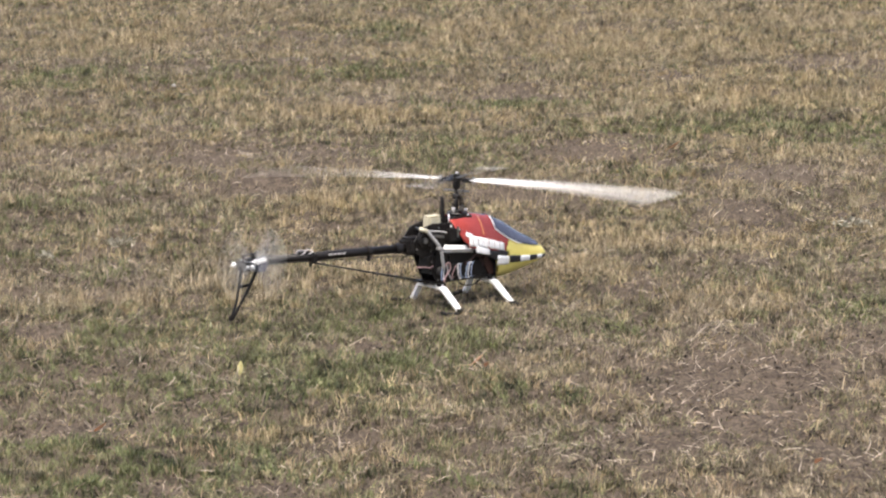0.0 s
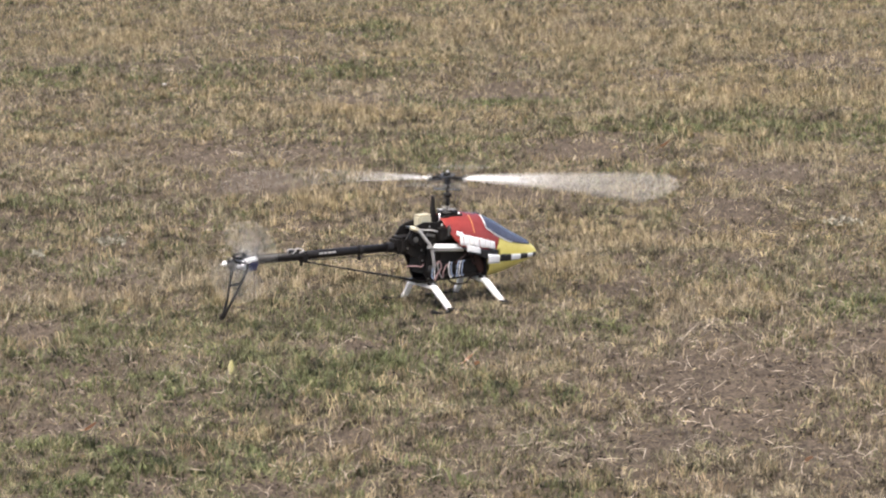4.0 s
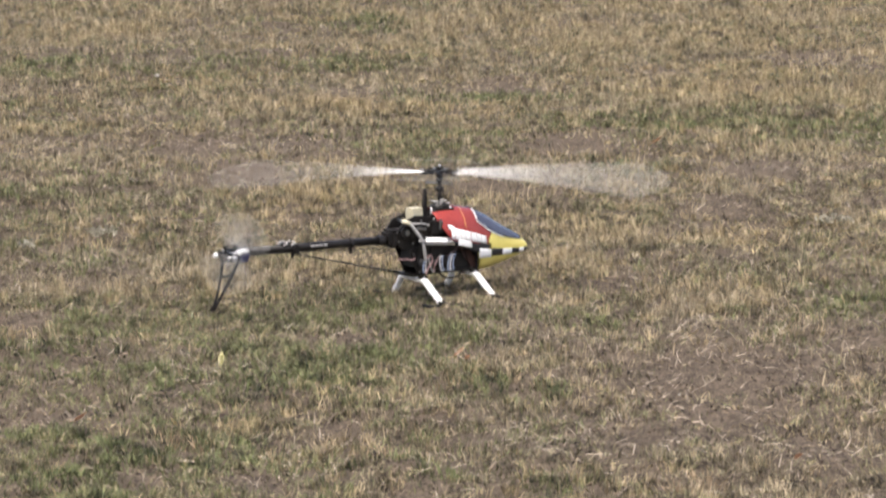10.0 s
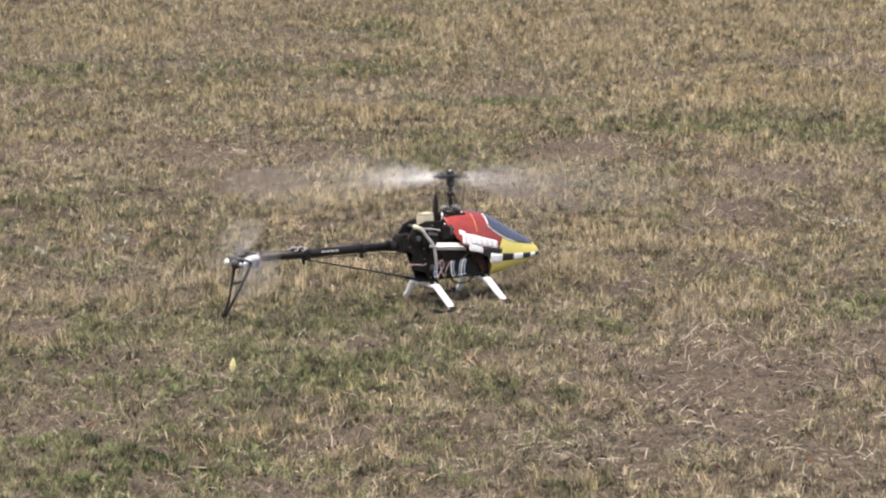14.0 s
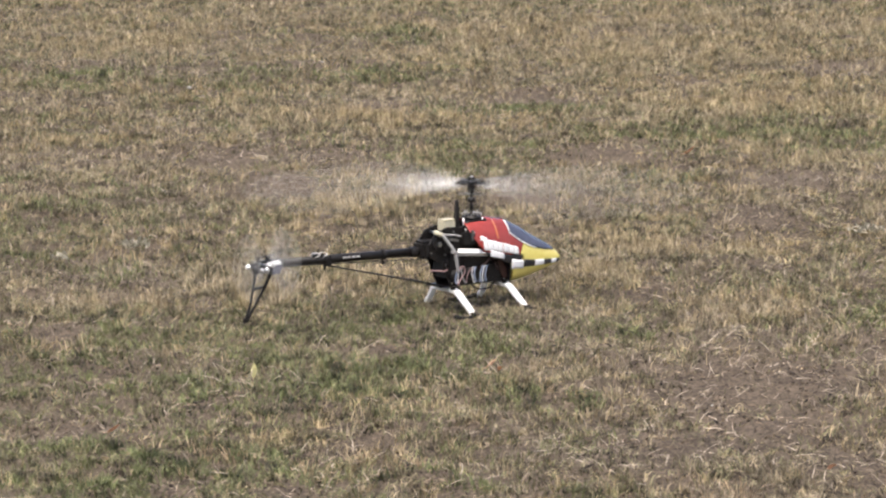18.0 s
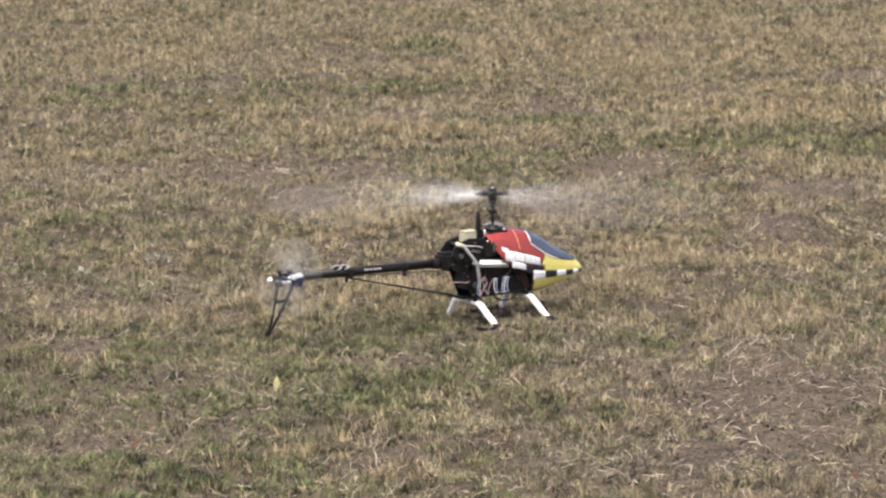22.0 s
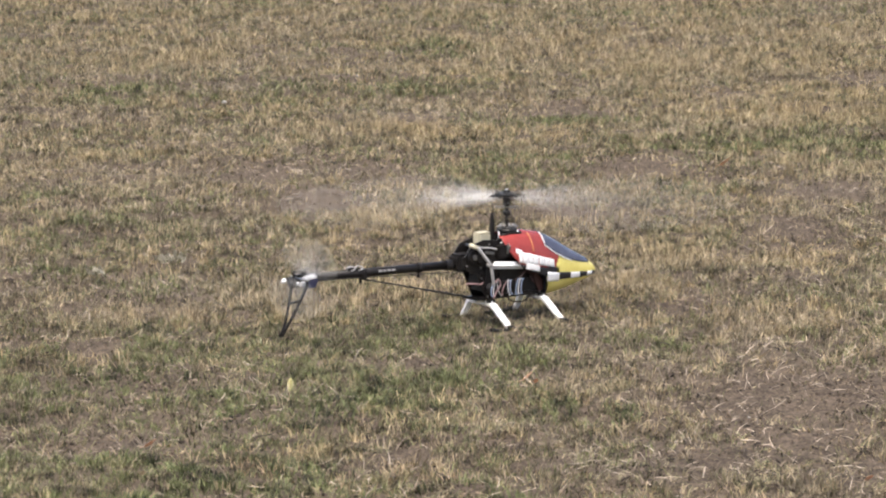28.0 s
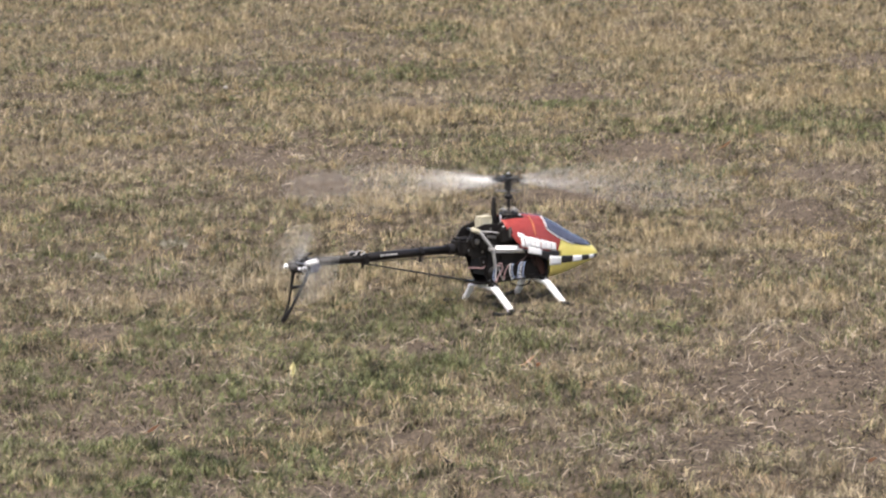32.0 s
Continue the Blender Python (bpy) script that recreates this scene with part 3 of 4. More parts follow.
def pipe(points, radius, seg=10, steps=6, bm=None):
    """A bent tube through points, smoothed."""
    bm = bm or bmesh.new()
    pts = [Vector(p) for p in points]
    path = []
    for i in range(len(pts) - 1):
        a, b, c, d = pts[max(i - 1, 0)], pts[i], pts[i + 1], pts[min(i + 2, len(pts) - 1)]
        for k in range(steps):
            u = k / steps
            path.append(0.5 * ((2 * b) + (c - a) * u + (2 * a - 5 * b + 4 * c - d) * u * u + (3 * b - a - 3 * c + d) * u ** 3))
    path.append(pts[-1])
    rings, ref = [], Vector((0.31, 0.87, 0.4))
    for i, p in enumerate(path):
        d = (path[min(i + 1, len(path) - 1)] - path[max(i - 1, 0)]).normalized()
        u = d.cross(ref).normalized()
        w = d.cross(u)
        rings.append([bm.verts.new(p + radius * (math.cos(2 * math.pi * k / seg) * u + math.sin(2 * math.pi * k / seg) * w)) for k in range(seg)])
    for a, b in zip(rings, rings[1:]):
        for k in range(seg):
            bm.faces.new((a[k], a[(k + 1) % seg], b[(k + 1) % seg], b[k]))
    bm.faces.new(rings[0][::-1])
    bm.faces.new(rings[-1])
    return bm


def plate(outline, y0, y1, bevel=0.0012, bm=None):
    """A flat plate cut to an outline in x and z, from y0 to y1."""
    bm = bm or bmesh.new()
    tmp = bmesh.new()
    f = tmp.faces.new([tmp.verts.new((x, y0, z)) for x, z in outline])
    ret = bmesh.ops.extrude_face_region(tmp, geom=[f])
    bmesh.ops.translate(tmp, vec=(0, y1 - y0, 0), verts=[v for v in ret["geom"] if isinstance(v, bmesh.types.BMVert)])
    if bevel:
        bmesh.ops.bevel(tmp, geom=tmp.edges[:], offset=bevel, segments=1, affect="EDGES")
    return merge(bm, tmp)


def strip(points, width, thick, axis=(1, 0, 0), bm=None, widths=None):
    """A flat strap bent along points; its width lies along axis."""
    bm = bm or bmesh.new()
    pts, ax = [Vector(p) for p in points], Vector(axis)
    rings = []
    for i, p in enumerate(pts):
        d = (pts[min(i + 1, len(pts) - 1)] - pts[max(i - 1, 0)]).normalized()
        side = (ax - d * ax.dot(d)).normalized()
        nrm = d.cross(side)
        w = (widths[i] if widths else width) / 2
        rings.append([bm.verts.new(p + side * a * w + nrm * b * thick / 2) for a, b in ((-1, -0.6), (-0.85, -1), (0.85, -1), (1, -0.6), (1, 0.6), (0.85, 1), (-0.85, 1), (-1, 0.6))])
    for a, b in zip(rings, rings[1:]):
        for k in range(8):
            bm.faces.new((a[k], a[(k + 1) % 8], b[(k + 1) % 8], b[k]))
    bm.faces.new(rings[0][::-1])
    bm.faces.new(rings[-1])
    return bm


def lerp_table(x, table):
    xs, ys = zip(*table)
    return float(np.interp(x, xs, ys))


# ---- the helicopter; nose along x, its left along y ----
heli = new("model_helicopter")
heli.matrix_world = pose(0, 0, -0.002, 0, 0, 37)
tagged(heli, "radio-controlled model helicopter with red and yellow canopy standing on dry grass", "model helicopter")

TOP = [(-0.056, 0.262), (0.0, 0.265), (0.05, 0.263), (0.106, 0.252), (0.16, 0.226), (0.22, 0.190), (0.286, 0.155), (0.31, 0.138), (0.325, 0.123)]
MID = [(-0.056, 0.185), (0.0, 0.165), (0.05, 0.150), (0.15, 0.128), (0.25, 0.115), (0.325, 0.1130)]
BOTTOM = [(-0.056, 0.09), (0.05, 0.068), (0.11, 0.062), (0.16, 0.066), (0.2, 0.073), (0.26, 0.087), (0.31, 0.099), (0.325, 0.1045)]
HALF = [(-0.056, 0.060), (0.0, 0.065), (0.06, 0.067), (0.12, 0.063), (0.18, 0.053), (0.24, 0.040), (0.29, 0.027), (0.315, 0.017), (0.325, 0.009)]
EDGE = [(0.06, 0.118), (0.118, 0.104), (0.130, 0.086), (0.146, 0.045), (0.160, 0.010), (0.195, -0.022), (0.222, -0.042), (0.28, -0.056)]


def shell(x, v, out=0.0):
    """A point of the canopy: v from -90 (keel) over 0 (waist, on the right) to 90 (crown) and on to 270 round the left."""
    a = radians(v)
    mid, top, bot, w = (lerp_table(x, k) for k in (MID, TOP, BOTTOM, HALF))
    c, s = math.cos(a), math.sin(a)
    up = (top - mid) if s >= 0 else (mid - bot)
    y = -(w + out) * math.copysign(abs(c) ** 0.85, c)
    return Vector((x + (out if x > 0.3 else 0), y, mid + (up + out) * math.copysign(abs(s) ** 0.95, s)))


def shell_patch(x0, x1, v0, v1, out, nx=24, nv=16, keep_face=None, thick=0.0015):
    """A piece of the canopy's skin. v0 and v1 may be functions of x."""
    f0 = v0 if callable(v0) else (lambda x: v0)
    f1 = v1 if callable(v1) else (lambda x: v1)
    bm = bmesh.new()
    grid = []
    for i in range(nx + 1):
        x = x0 + (x1 - x0) * i / nx
        grid.append([bm.verts.new(shell(x, f0(x) + (f1(x) - f0(x)) * j / nv, out)) for j in range(nv + 1)])
    for i in range(nx):
        for j in range(nv):
            q = (grid[i][j], grid[i + 1][j], grid[i + 1][j + 1], grid[i][j + 1])
            c = sum((p.co for p in q), Vector()) / 4
            if keep_face is None or keep_face(c):
                bm.faces.new(q)
    bmesh.ops.delete(bm, geom=[v for v in bm.verts if not v.link_faces], context="VERTS")
    bmesh.ops.solidify(bm, geom=bm.faces[:], thickness=thick)
    return bm


def is_canopy(c):
    return c.x >= lerp_table(c.z, EDGE) and not (c.x < 0.036 and abs(c.y) < 0.026 and c.z > 0.24)


def waist(x):
    """Height of the check band's middle."""
    return 0.1525 - (x - 0.05) * 0.178


def is_red(c):
    return c.z > waist(c.x) + 0.010 and c.x < 0.128 + (c.z - 0.14) * 0.62


def is_band(c):
    return c.x < 0.150 and waist(c.x) - 0.020 < c.z <= waist(c.x) + 0.010


canopy = smooth(part("canopy", shell_patch(-0.056, 0.325, -90, 270, 0.0, 110, 110, lambda c: is_canopy(c) and not is_red(c) and not is_band(c)), YELLOW, heli, "yellow painted canopy nose and chin"))
smooth(part("canopy_rear", shell_patch(-0.056, 0.2, -10, 190, 0.0003, 90, 90, lambda c: is_canopy(c) and is_red(c)), RED, canopy, "red painted rear half of the canopy"))
smooth(part("canopy_band", shell_patch(-0.02, 0.14, -40, 220, 0.0003, 60, 120, lambda c: is_canopy(c) and is_band(c)), BLACK_PAINT, canopy, "black painted band under the lettering"))
smooth(part("windshield", shell_patch(0.102, 0.288, lambda x: 29 + 12 * ((x - 0.19) / 0.09) ** 2, lambda x: 151 - 12 * ((x - 0.19) / 0.09) ** 2, 0.002, 30, 24), TINT, canopy, "dark blue tinted windshield"))


def angle_at(x, z):
    """The canopy angle at a height, on the right side."""
    mid, top, bot = (lerp_table(x, k) for k in (MID, TOP, BOTTOM))
    s = (z - mid) / ((top - mid) if z >= mid else (mid - bot))
    s = max(-0.999, min(0.999, s))
    return math.degrees(math.asin(math.copysign(abs(s) ** (1 / 0.95), s)))


def band(name, x0, x1, low, high, mat, out, label="", nx=10, nv=6):
    """A painted patch on both flanks between two heights that follow x."""
    made = []
    for flank in (0, 1):
        f0, f1 = (lambda x: angle_at(x, low(x))), (lambda x: angle_at(x, high(x)))
        g0, g1 = (f0, f1) if flank == 0 else ((lambda x: 180 - f0(x)), (lambda x: 180 - f1(x)))
        made.append(smooth(part(name, shell_patch(x0, x1, g0, g1, out, nx, nv, thick=0.0008), mat, canopy, label)))
    return made


# white trim along the windshield, an orange line down each flank
SCREEN = lambda x: 29 + 12 * ((x - 0.19) / 0.09) ** 2
for flank in (0, 1):
    turn = (lambda v: v) if flank == 0 else (lambda v: 180 - v)
    smooth(part("trim_line", shell_patch(0.098, 0.205, lambda x: turn(SCREEN(x) - 1.8), lambda x: turn(SCREEN(x) + 0.5), 0.0026, 20, 2, thick=0.0008), WHITE, canopy))
    smooth(part("trim_line", shell_patch(0.0975, 0.1025, lambda x: turn(44), lambda x: turn(74), 0.0026, 2, 12, thick=0.0008), WHITE, canopy))
    smooth(part("flank_line", shell_patch(0.050, 0.0535, lambda x: turn(28), lambda x: turn(70), 0.0012, 2, 14, thick=0.0008), ORANGE, canopy))
# the white maker's mark, as plain bars
# x start and end, lower edge at the start, upper edge at the start
for a, b, lo, hi in ((-0.012, 0.010, 0.205, 0.218), (-0.003, 0.0085, 0.176, 0.2055), (0.0100, 0.0295, 0.174, 0.206), (0.0303, 0.0468, 0.171, 0.201), (0.0476, 0.066, 0.167, 0.1955), (0.0685, 0.0875, 0.163, 0.190), (0.0885, 0.1065, 0.159, 0.184), (0.1075, 0.128, 0.154, 0.178)):
    band("mark_bar", a, b, lambda x, a=a, lo=lo: lo - (x - a) * 0.23, lambda x, a=a, hi=hi: hi - (x - a) * 0.33, WHITE, 0.0012, nx=4, nv=4)
# checked band: start, end, lower edge and its slope, upper edge and its slope
CHECKS = [(0.020, 0.070, 0.155, 0.24, 0.175, 0.30, WHITE), (0.100, 0.148, 0.1095, 0.06, 0.139, 0.17, WHITE), (0.150, 0.198, 0.1105, 0.05, 0.1325, 0.13, BLACK_PAINT), (0.198, 0.240, 0.1075, 0.03, 0.1262, 0.10, WHITE),
          (0.240, 0.275, 0.1058, 0.02, 0.1222, 0.10, BLACK_PAINT), (0.275, 0.300, 0.1050, 0.0, 0.1188, 0.08, WHITE), (0.300, 0.316, 0.1050, 0.0, 0.1168, 0.05, BLACK_PAINT)]
for a, b, lo, slo, hi, shi, paint in CHECKS:
    band("check", a, b, lambda x, a=a, lo=lo, slo=slo: lo - (x - a) * slo, lambda x, a=a, hi=hi, shi=shi: hi - (x - a) * shi, paint, 0.0012, nx=8, nv=4)

# side frames
OUTLINE_UP = [(-0.172, 0.168), (-0.176, 0.205), (-0.152, 0.238), (-0.110, 0.250), (-0.060, 0.246), (-0.035, 0.262), (0.030, 0.262), (0.045, 0.235), (0.040, 0.178), (-0.06, 0.160), (-0.15, 0.152)]
OUTLINE_LOW = [(-0.136, 0.150), (-0.125, 0.156), (-0.06, 0.162), (0.06, 0.158), (0.085, 0.150), (0.040, 0.136), (0.018, 0.118), (0.010, 0.086), (0.100, 0.082), (0.094, 0.072), (-0.102, 0.076), (-0.110, 0.09)]
for side in (-1, 1):
    part("upper_side_frame", plate(OUTLINE_UP, side * 0.027, side * 0.031), CARBON, heli)
    part("lower_side_frame", plate(OUTLINE_LOW, side * 0.032, side * 0.036), CARBON, heli)
part("bottom_plate", block((-0.02, 0, 0.075), (0.24, 0.066, 0.004), 0.001, pose(0, 0, 0, 0, 1, 0)), CARBON, heli)
part("frame_spacer", rod((-0.13, -0.031, 0.232), (-0.13, 0.031, 0.232), 0.004), STEEL, heli)
part("frame_spacer", rod((-0.02, -0.036, 0.245), (-0.02, 0.036, 0.245), 0.004), STEEL, heli)
# screws in the plates
for x, z, y in ((-0.17, 0.18, -0.031), (-0.12, 0.17, -0.031), (-0.09, 0.235, -0.031), (0.0, 0.245, -0.031), (0.02, 0.19, -0.031), (-0.12, 0.14, -0.036), (-0.10, 0.084, -0.036), (0.08, 0.13, -0.036), (0.09, 0.08, -0.036), (0.0, 0.08, -0.036)):
    part("screw", rod((x, y + 0.001, z), (x, y - 0.0025, z), 0.003, seg=10), STEEL, heli)
# gear, motor and rear pulley housing
part("main_gear", rod((0, 0, 0.196), (0, 0, 0.208), 0.052, seg=40, cap_bevel=0.001), PLASTIC, heli, "black main gear wheel")
smooth(part("motor", rod((-0.055, 0, 0.10), (-0.055, 0, 0.165), 0.026, seg=24, cap_bevel=0.004), STEEL, heli))
part("boom_clamp", block((-0.164, 0, 0.188), (0.060, 0.056, 0.050), 0.008), PLASTIC, heli)
part("rear_cover", block((-0.098, -0.002, 0.140), (0.046, 0.076, 0.084), 0.012, pose(0, 0, 0, 0, 8, 0)), PLASTIC, heli)
# fittings on the right flank
servo = part("servo", block((-0.118, -0.044, 0.207), (0.044, 0.026, 0.040), 0.003), PLASTIC, heli)
part("servo_arm", block((-0.108, -0.060, 0.216), (0.034, 0.003, 0.008), 0.001, pose(0, 0, 0, 0, 12, 0)), STEEL, servo)
servo = part("servo", block((-0.048, -0.044, 0.213), (0.042, 0.026, 0.036), 0.003), PLASTIC, heli)
part("servo_arm", block((-0.042, -0.060, 0.222), (0.008, 0.003, 0.030), 0.001), STEEL, servo)
servo = part("servo", block((-0.048, 0.044, 0.205), (0.042, 0.026, 0.036), 0.003), PLASTIC, heli)
part("servo_arm", block((-0.042, 0.060, 0.214), (0.008, 0.003, 0.030), 0.001), STEEL, servo)
smooth(part("speed_controller", block((-0.036, -0.054, 0.1715), (0.124, 0.022, 0.021), 0.009, pose(0, 0, 0, 0, 6, 0)), WHITE, heli, "white heat-shrunk speed controller"))
part("battery", block((0.040, 0, 0.106), (0.130, 0.068, 0.056), 0.008), PLASTIC, heli, "black wrapped battery pack")
part("battery_strap", block((0.088, 0, 0.106), (0.016, 0.0720, 0.060), 0.008), RUBBER, heli)
# black plate added so that the canopy's open inside looks shaded
part("canopy_shade_plate", block((0.103, 0, 0.106), (0.004, 0.100, 0.068), 0.001), PLASTIC, heli)
receiver = part("receiver", block((-0.082, 0.012, 0.247), (0.046, 0.034, 0.034), 0.005), CREAM, heli, "cream plastic receiver box")
part("receiver_lid", block((-0.082, 0.012, 0.2645), (0.042, 0.030, 0.003), 0.001), CREAM, receiver)
# loops of cable by the battery
for x, r, lean, mat in ((-0.094, 0.018, 0.2, BLUE), (-0.086, 0.020, 0.1, WHITE), (-0.070, 0.020, -0.4, HOSE), (-0.052, 0.017, 0.5, PINK), (-0.034, 0.021, -0.1, WHITE), (-0.026, 0.019, -0.1, BLUE), (-0.004, 0.021, 0.2, BLUE), (0.004, 0.021, 0.2, WHITE), (0.014, 0.020, 0.15, BLUE)):
    pts = [(x + 0.007 * math.cos(a) + lean * r * math.sin(a), -0.050 - 0.008 * math.sin(a * 0.5), 0.106 + r * 1.1 * math.sin(a)) for a in np.linspace(1.2, 5.2, 9)]
    smooth(part("cable_loop", pipe(pts, 0.0013 if mat is WHITE else 0.0016, 8, 3), mat, heli))
smooth(part("grey_hose", pipe([(-0.166, -0.046, 0.242), (-0.150, -0.060, 0.233), (-0.132, -0.066, 0.209), (-0.112, -0.068, 0.182), (-0.104, -0.067, 0.152), (-0.096, -0.062, 0.122)], 0.0048, 10), HOSE, heli, "grey rubber hose down the side"))
part("hose_clip", block((-0.116, -0.068, 0.183), (0.016, 0.013, 0.010), 0.003), HOSE, heli)
smooth(part("hose_end", rod((-0.169, -0.044, 0.2435), (-0.148, -0.060, 0.233), 0.0066, seg=14, cap_bevel=0.002), CREAM, heli, "pale hose fitting"))
smooth(part("pink_wire", pipe([(-0.092, -0.058, 0.125), (-0.080, -0.064, 0.136), (-0.070, -0.060, 0.118), (-0.082, -0.058, 0.10), (-0.094, -0.060, 0.082)], 0.0026, 8), PINK, heli))
smooth(part("pink_lead", pipe([(-0.176, -0.034, 0.129), (-0.15, -0.038, 0.127), (-0.130, -0.042, 0.124), (-0.118, -0.040, 0.128)], 0.0022, 8), PINK, heli))
smooth(part("red_wire", pipe([(-0.006, -0.04, 0.12), (0.014, -0.050, 0.135), (0.034, -0.050, 0.15), (0.05, -0.04, 0.14), (0.062, -0.045, 0.11)], 0.003, 8), MAROON, heli))
smooth(part("white_wire", pipe([(-0.160, -0.038, 0.236), (-0.13, -0.048, 0.232), (-0.10, -0.050, 0.228), (-0.075, -0.05, 0.222)], 0.0026, 8), HOSE, heli))

# landing gear
for x, lean, far in ((-0.094, 0.004, 0.009), (0.094, 0.008, 0.018)):
    pts = [(x + lean, -0.134, 0.001), (x + lean * 0.55, -0.098, 0.029), (x + lean * 0.12, -0.060, 0.0575), (x, -0.050, 0.062), (x, 0, 0.0625), (x, 0.050, 0.062), (x + lean * 0.12, 0.060, 0.0575), (x + far * 0.7, 0.086, 0.029), (x + far, 0.114, 0.001)]
    part("landing_strut", strip(pts, 0.018, 0.0105, widths=[0.017, 0.019, 0.021, 0.022, 0.018, 0.022, 0.020, 0.018, 0.017]), SKID, heli, "white plastic landing strut")
for y, sink in ((-0.134, 0.008), (0.114, 0.002)):
    skid = smooth(part("skid_tube", pipe([(-0.150, y, 0.013 - sink), (-0.10, y, 0.007 - sink), (0.09, y, 0.005 - sink), (0.124, y, 0.009 - sink)], 0.0048, 10), RUBBER, heli))
    part("end_cap", rod((-0.160, y, 0.0145 - sink), (-0.146, y, 0.0125 - sink), 0.0058, seg=12), RUBBER, skid)
    for x in (-0.090, 0.102):
        part("skid_collar", rod((x - 0.010, y, 0.006), (x + 0.010, y, 0.006), 0.0070, seg=12), RUBBER, skid)

for x in (-0.094, 0.094):
    for y in (-0.044, 0.044):
        part("strut_mount", block((x, y, 0.070), (0.026, 0.016, 0.012), 0.003), PLASTIC, heli)
        part("mount_screw", rod((x, y * 1.16, 0.066), (x, y * 1.16, 0.072), 0.0036, seg=10), SILVER, heli)
smooth(part("cable_hook", pipe([(0.070, -0.020, 0.070), (0.066, 0.0, 0.050), (0.048, 0.02, 0.044), (0.030, 0.03, 0.052), (0.02, 0.03, 0.068)], 0.0024, 8), PLASTIC, heli))
# odds and ends on the flank
part("front_bracket", plate([(0.062, 0.138), (0.078, 0.138), (0.100, 0.112), (0.104, 0.082), (0.086, 0.080), (0.072, 0.108)], -0.040, -0.037, 0.001), MAROON, heli, "red-brown front bracket plate")
part("belt_cover", rod((-0.150, -0.036, 0.205), (-0.150, -0.044, 0.205), 0.020, seg=24, cap_bevel=0.002), CARBON, heli)
part("belt_pulley", rod((-0.150, -0.044, 0.205), (-0.150, -0.050, 0.205), 0.008, seg=16, cap_bevel=0.001), STEEL, heli)
for k in range(4):
    part("frame_rib", block((-0.118 + 0.020 * k, -0.0385, 0.140), (0.004, 0.005, 0.026), 0.001), CARBON, heli)
for x, z in ((-0.062, 0.240), (-0.034, 0.228)):
    smooth(part("link_end", rod((x, -0.052, z), (x, -0.058, z), 0.0028, seg=12, cap_bevel=0.001), HOSE, heli))
smooth(part("motor_can", rod((-0.104, -0.030, 0.106), (0.0, -0.030, 0.106), 0.020, seg=24, cap_bevel=0.003), PLASTIC, heli))

# tail boom and its fittings
BOOM = lambda x, dz=0.0, y=0.0: (x, y, 0.1815 - (x + 0.14) * 0.031 + dz)
boom = smooth(part("tail_boom", rod(BOOM(-0.14), BOOM(-0.715), 0.0125, seg=20), TUBE, heli, "black carbon tail boom"))
part("boom_band", rod(BOOM(-0.205), BOOM(-0.225), 0.0155, seg=20), PLASTIC, boom)
for x, w in ((-0.464, 0.014), (-0.447, 0.010), (-0.434, 0.012), (-0.419, 0.012)):
    part("boom_print", strip([BOOM(x, 0.003, -0.0126), BOOM(x + w, 0.003, -0.0126)], 0.0055, 0.0010, (0, 0, 1)), HOSE, boom)
for x in (-0.318, -0.518):
    guide = part("pushrod_guide", rod(BOOM(x - 0.005), BOOM(x + 0.005), 0.0150, seg=16), PLASTIC, boom)
    part("guide_arm", block(BOOM(x, -0.020), (0.008, 0.006, 0.018), 0.001), PLASTIC, guide)
smooth(part("tail_pushrod", rod(BOOM(-0.13, -0.024), BOOM(-0.70, -0.006, -0.014), 0.0014, seg=8), TUBE, heli))
for side in (-1, 1):
    smooth(part("boom_support", rod((-0.108, side * 0.034, 0.074), (-0.505, side * 0.008, 0.174), 0.0018, seg=10), TUBE, heli))
part("support_clamp", block(BOOM(-0.512, -0.004), (0.020, 0.032, 0.030), 0.004), PLASTIC, heli)
gyro = part("gyro", block(BOOM(-0.545, 0.014), (0.034, 0.022, 0.007), 0.003), PLASTIC, heli, "small black box with looped silver wires on the boom")
for x in (-0.556, -0.530):
    smooth(part("gyro_wire", pipe([BOOM(x - 0.012, 0.013, -0.008), BOOM(x - 0.012, 0.019, -0.008), BOOM(x + 0.001, 0.022, -0.006), BOOM(x + 0.014, 0.018, -0.008), BOOM(x + 0.012, 0.014, -0.010), BOOM(x, 0.010, -0.012)], 0.0017, 8), HOSE, gyro))
# tail gearbox
box = part("tail_gearbox", block((-0.716, 0.000, 0.196), (0.062, 0.032, 0.036), 0.007), PLASTIC, heli, "black tail gearbox with white and silver fittings")
part("gearbox_cover", block((-0.708, -0.0215, 0.2045), (0.048, 0.012, 0.017), 0.005, pose(0, 0, 0, 0, -5, 0)), WHITE, box, "white plastic gearbox cover")
part("gearbox_plate", plate([(-0.690, 0.212), (-0.682, 0.196), (-0.690, 0.176), (-0.712, 0.176), (-0.716, 0.192)], -0.026, -0.022, 0.001), NAVY, box, "dark blue side plate")
smooth(part("gearbox_collar", rod(BOOM(-0.672), BOOM(-0.690), 0.0165, seg=20, cap_bevel=0.003), PLASTIC, box))
smooth(part("output_shaft", rod((-0.742, 0.02, 0.206), (-0.742, -0.062, 0.206), 0.0030, seg=12), STEEL, box))
smooth(part("tail_end", block((-0.783, -0.008, 0.202), (0.022, 0.016, 0.013), 0.006, pose(0, 0, 0, 0, -14, 0)), WHITE, box, "white plastic end piece"))
part("end_bracket", block((-0.764, -0.010, 0.205), (0.030, 0.014, 0.010), 0.003, pose(0, 0, 0, 0, -10, 0)), PLASTIC, box)
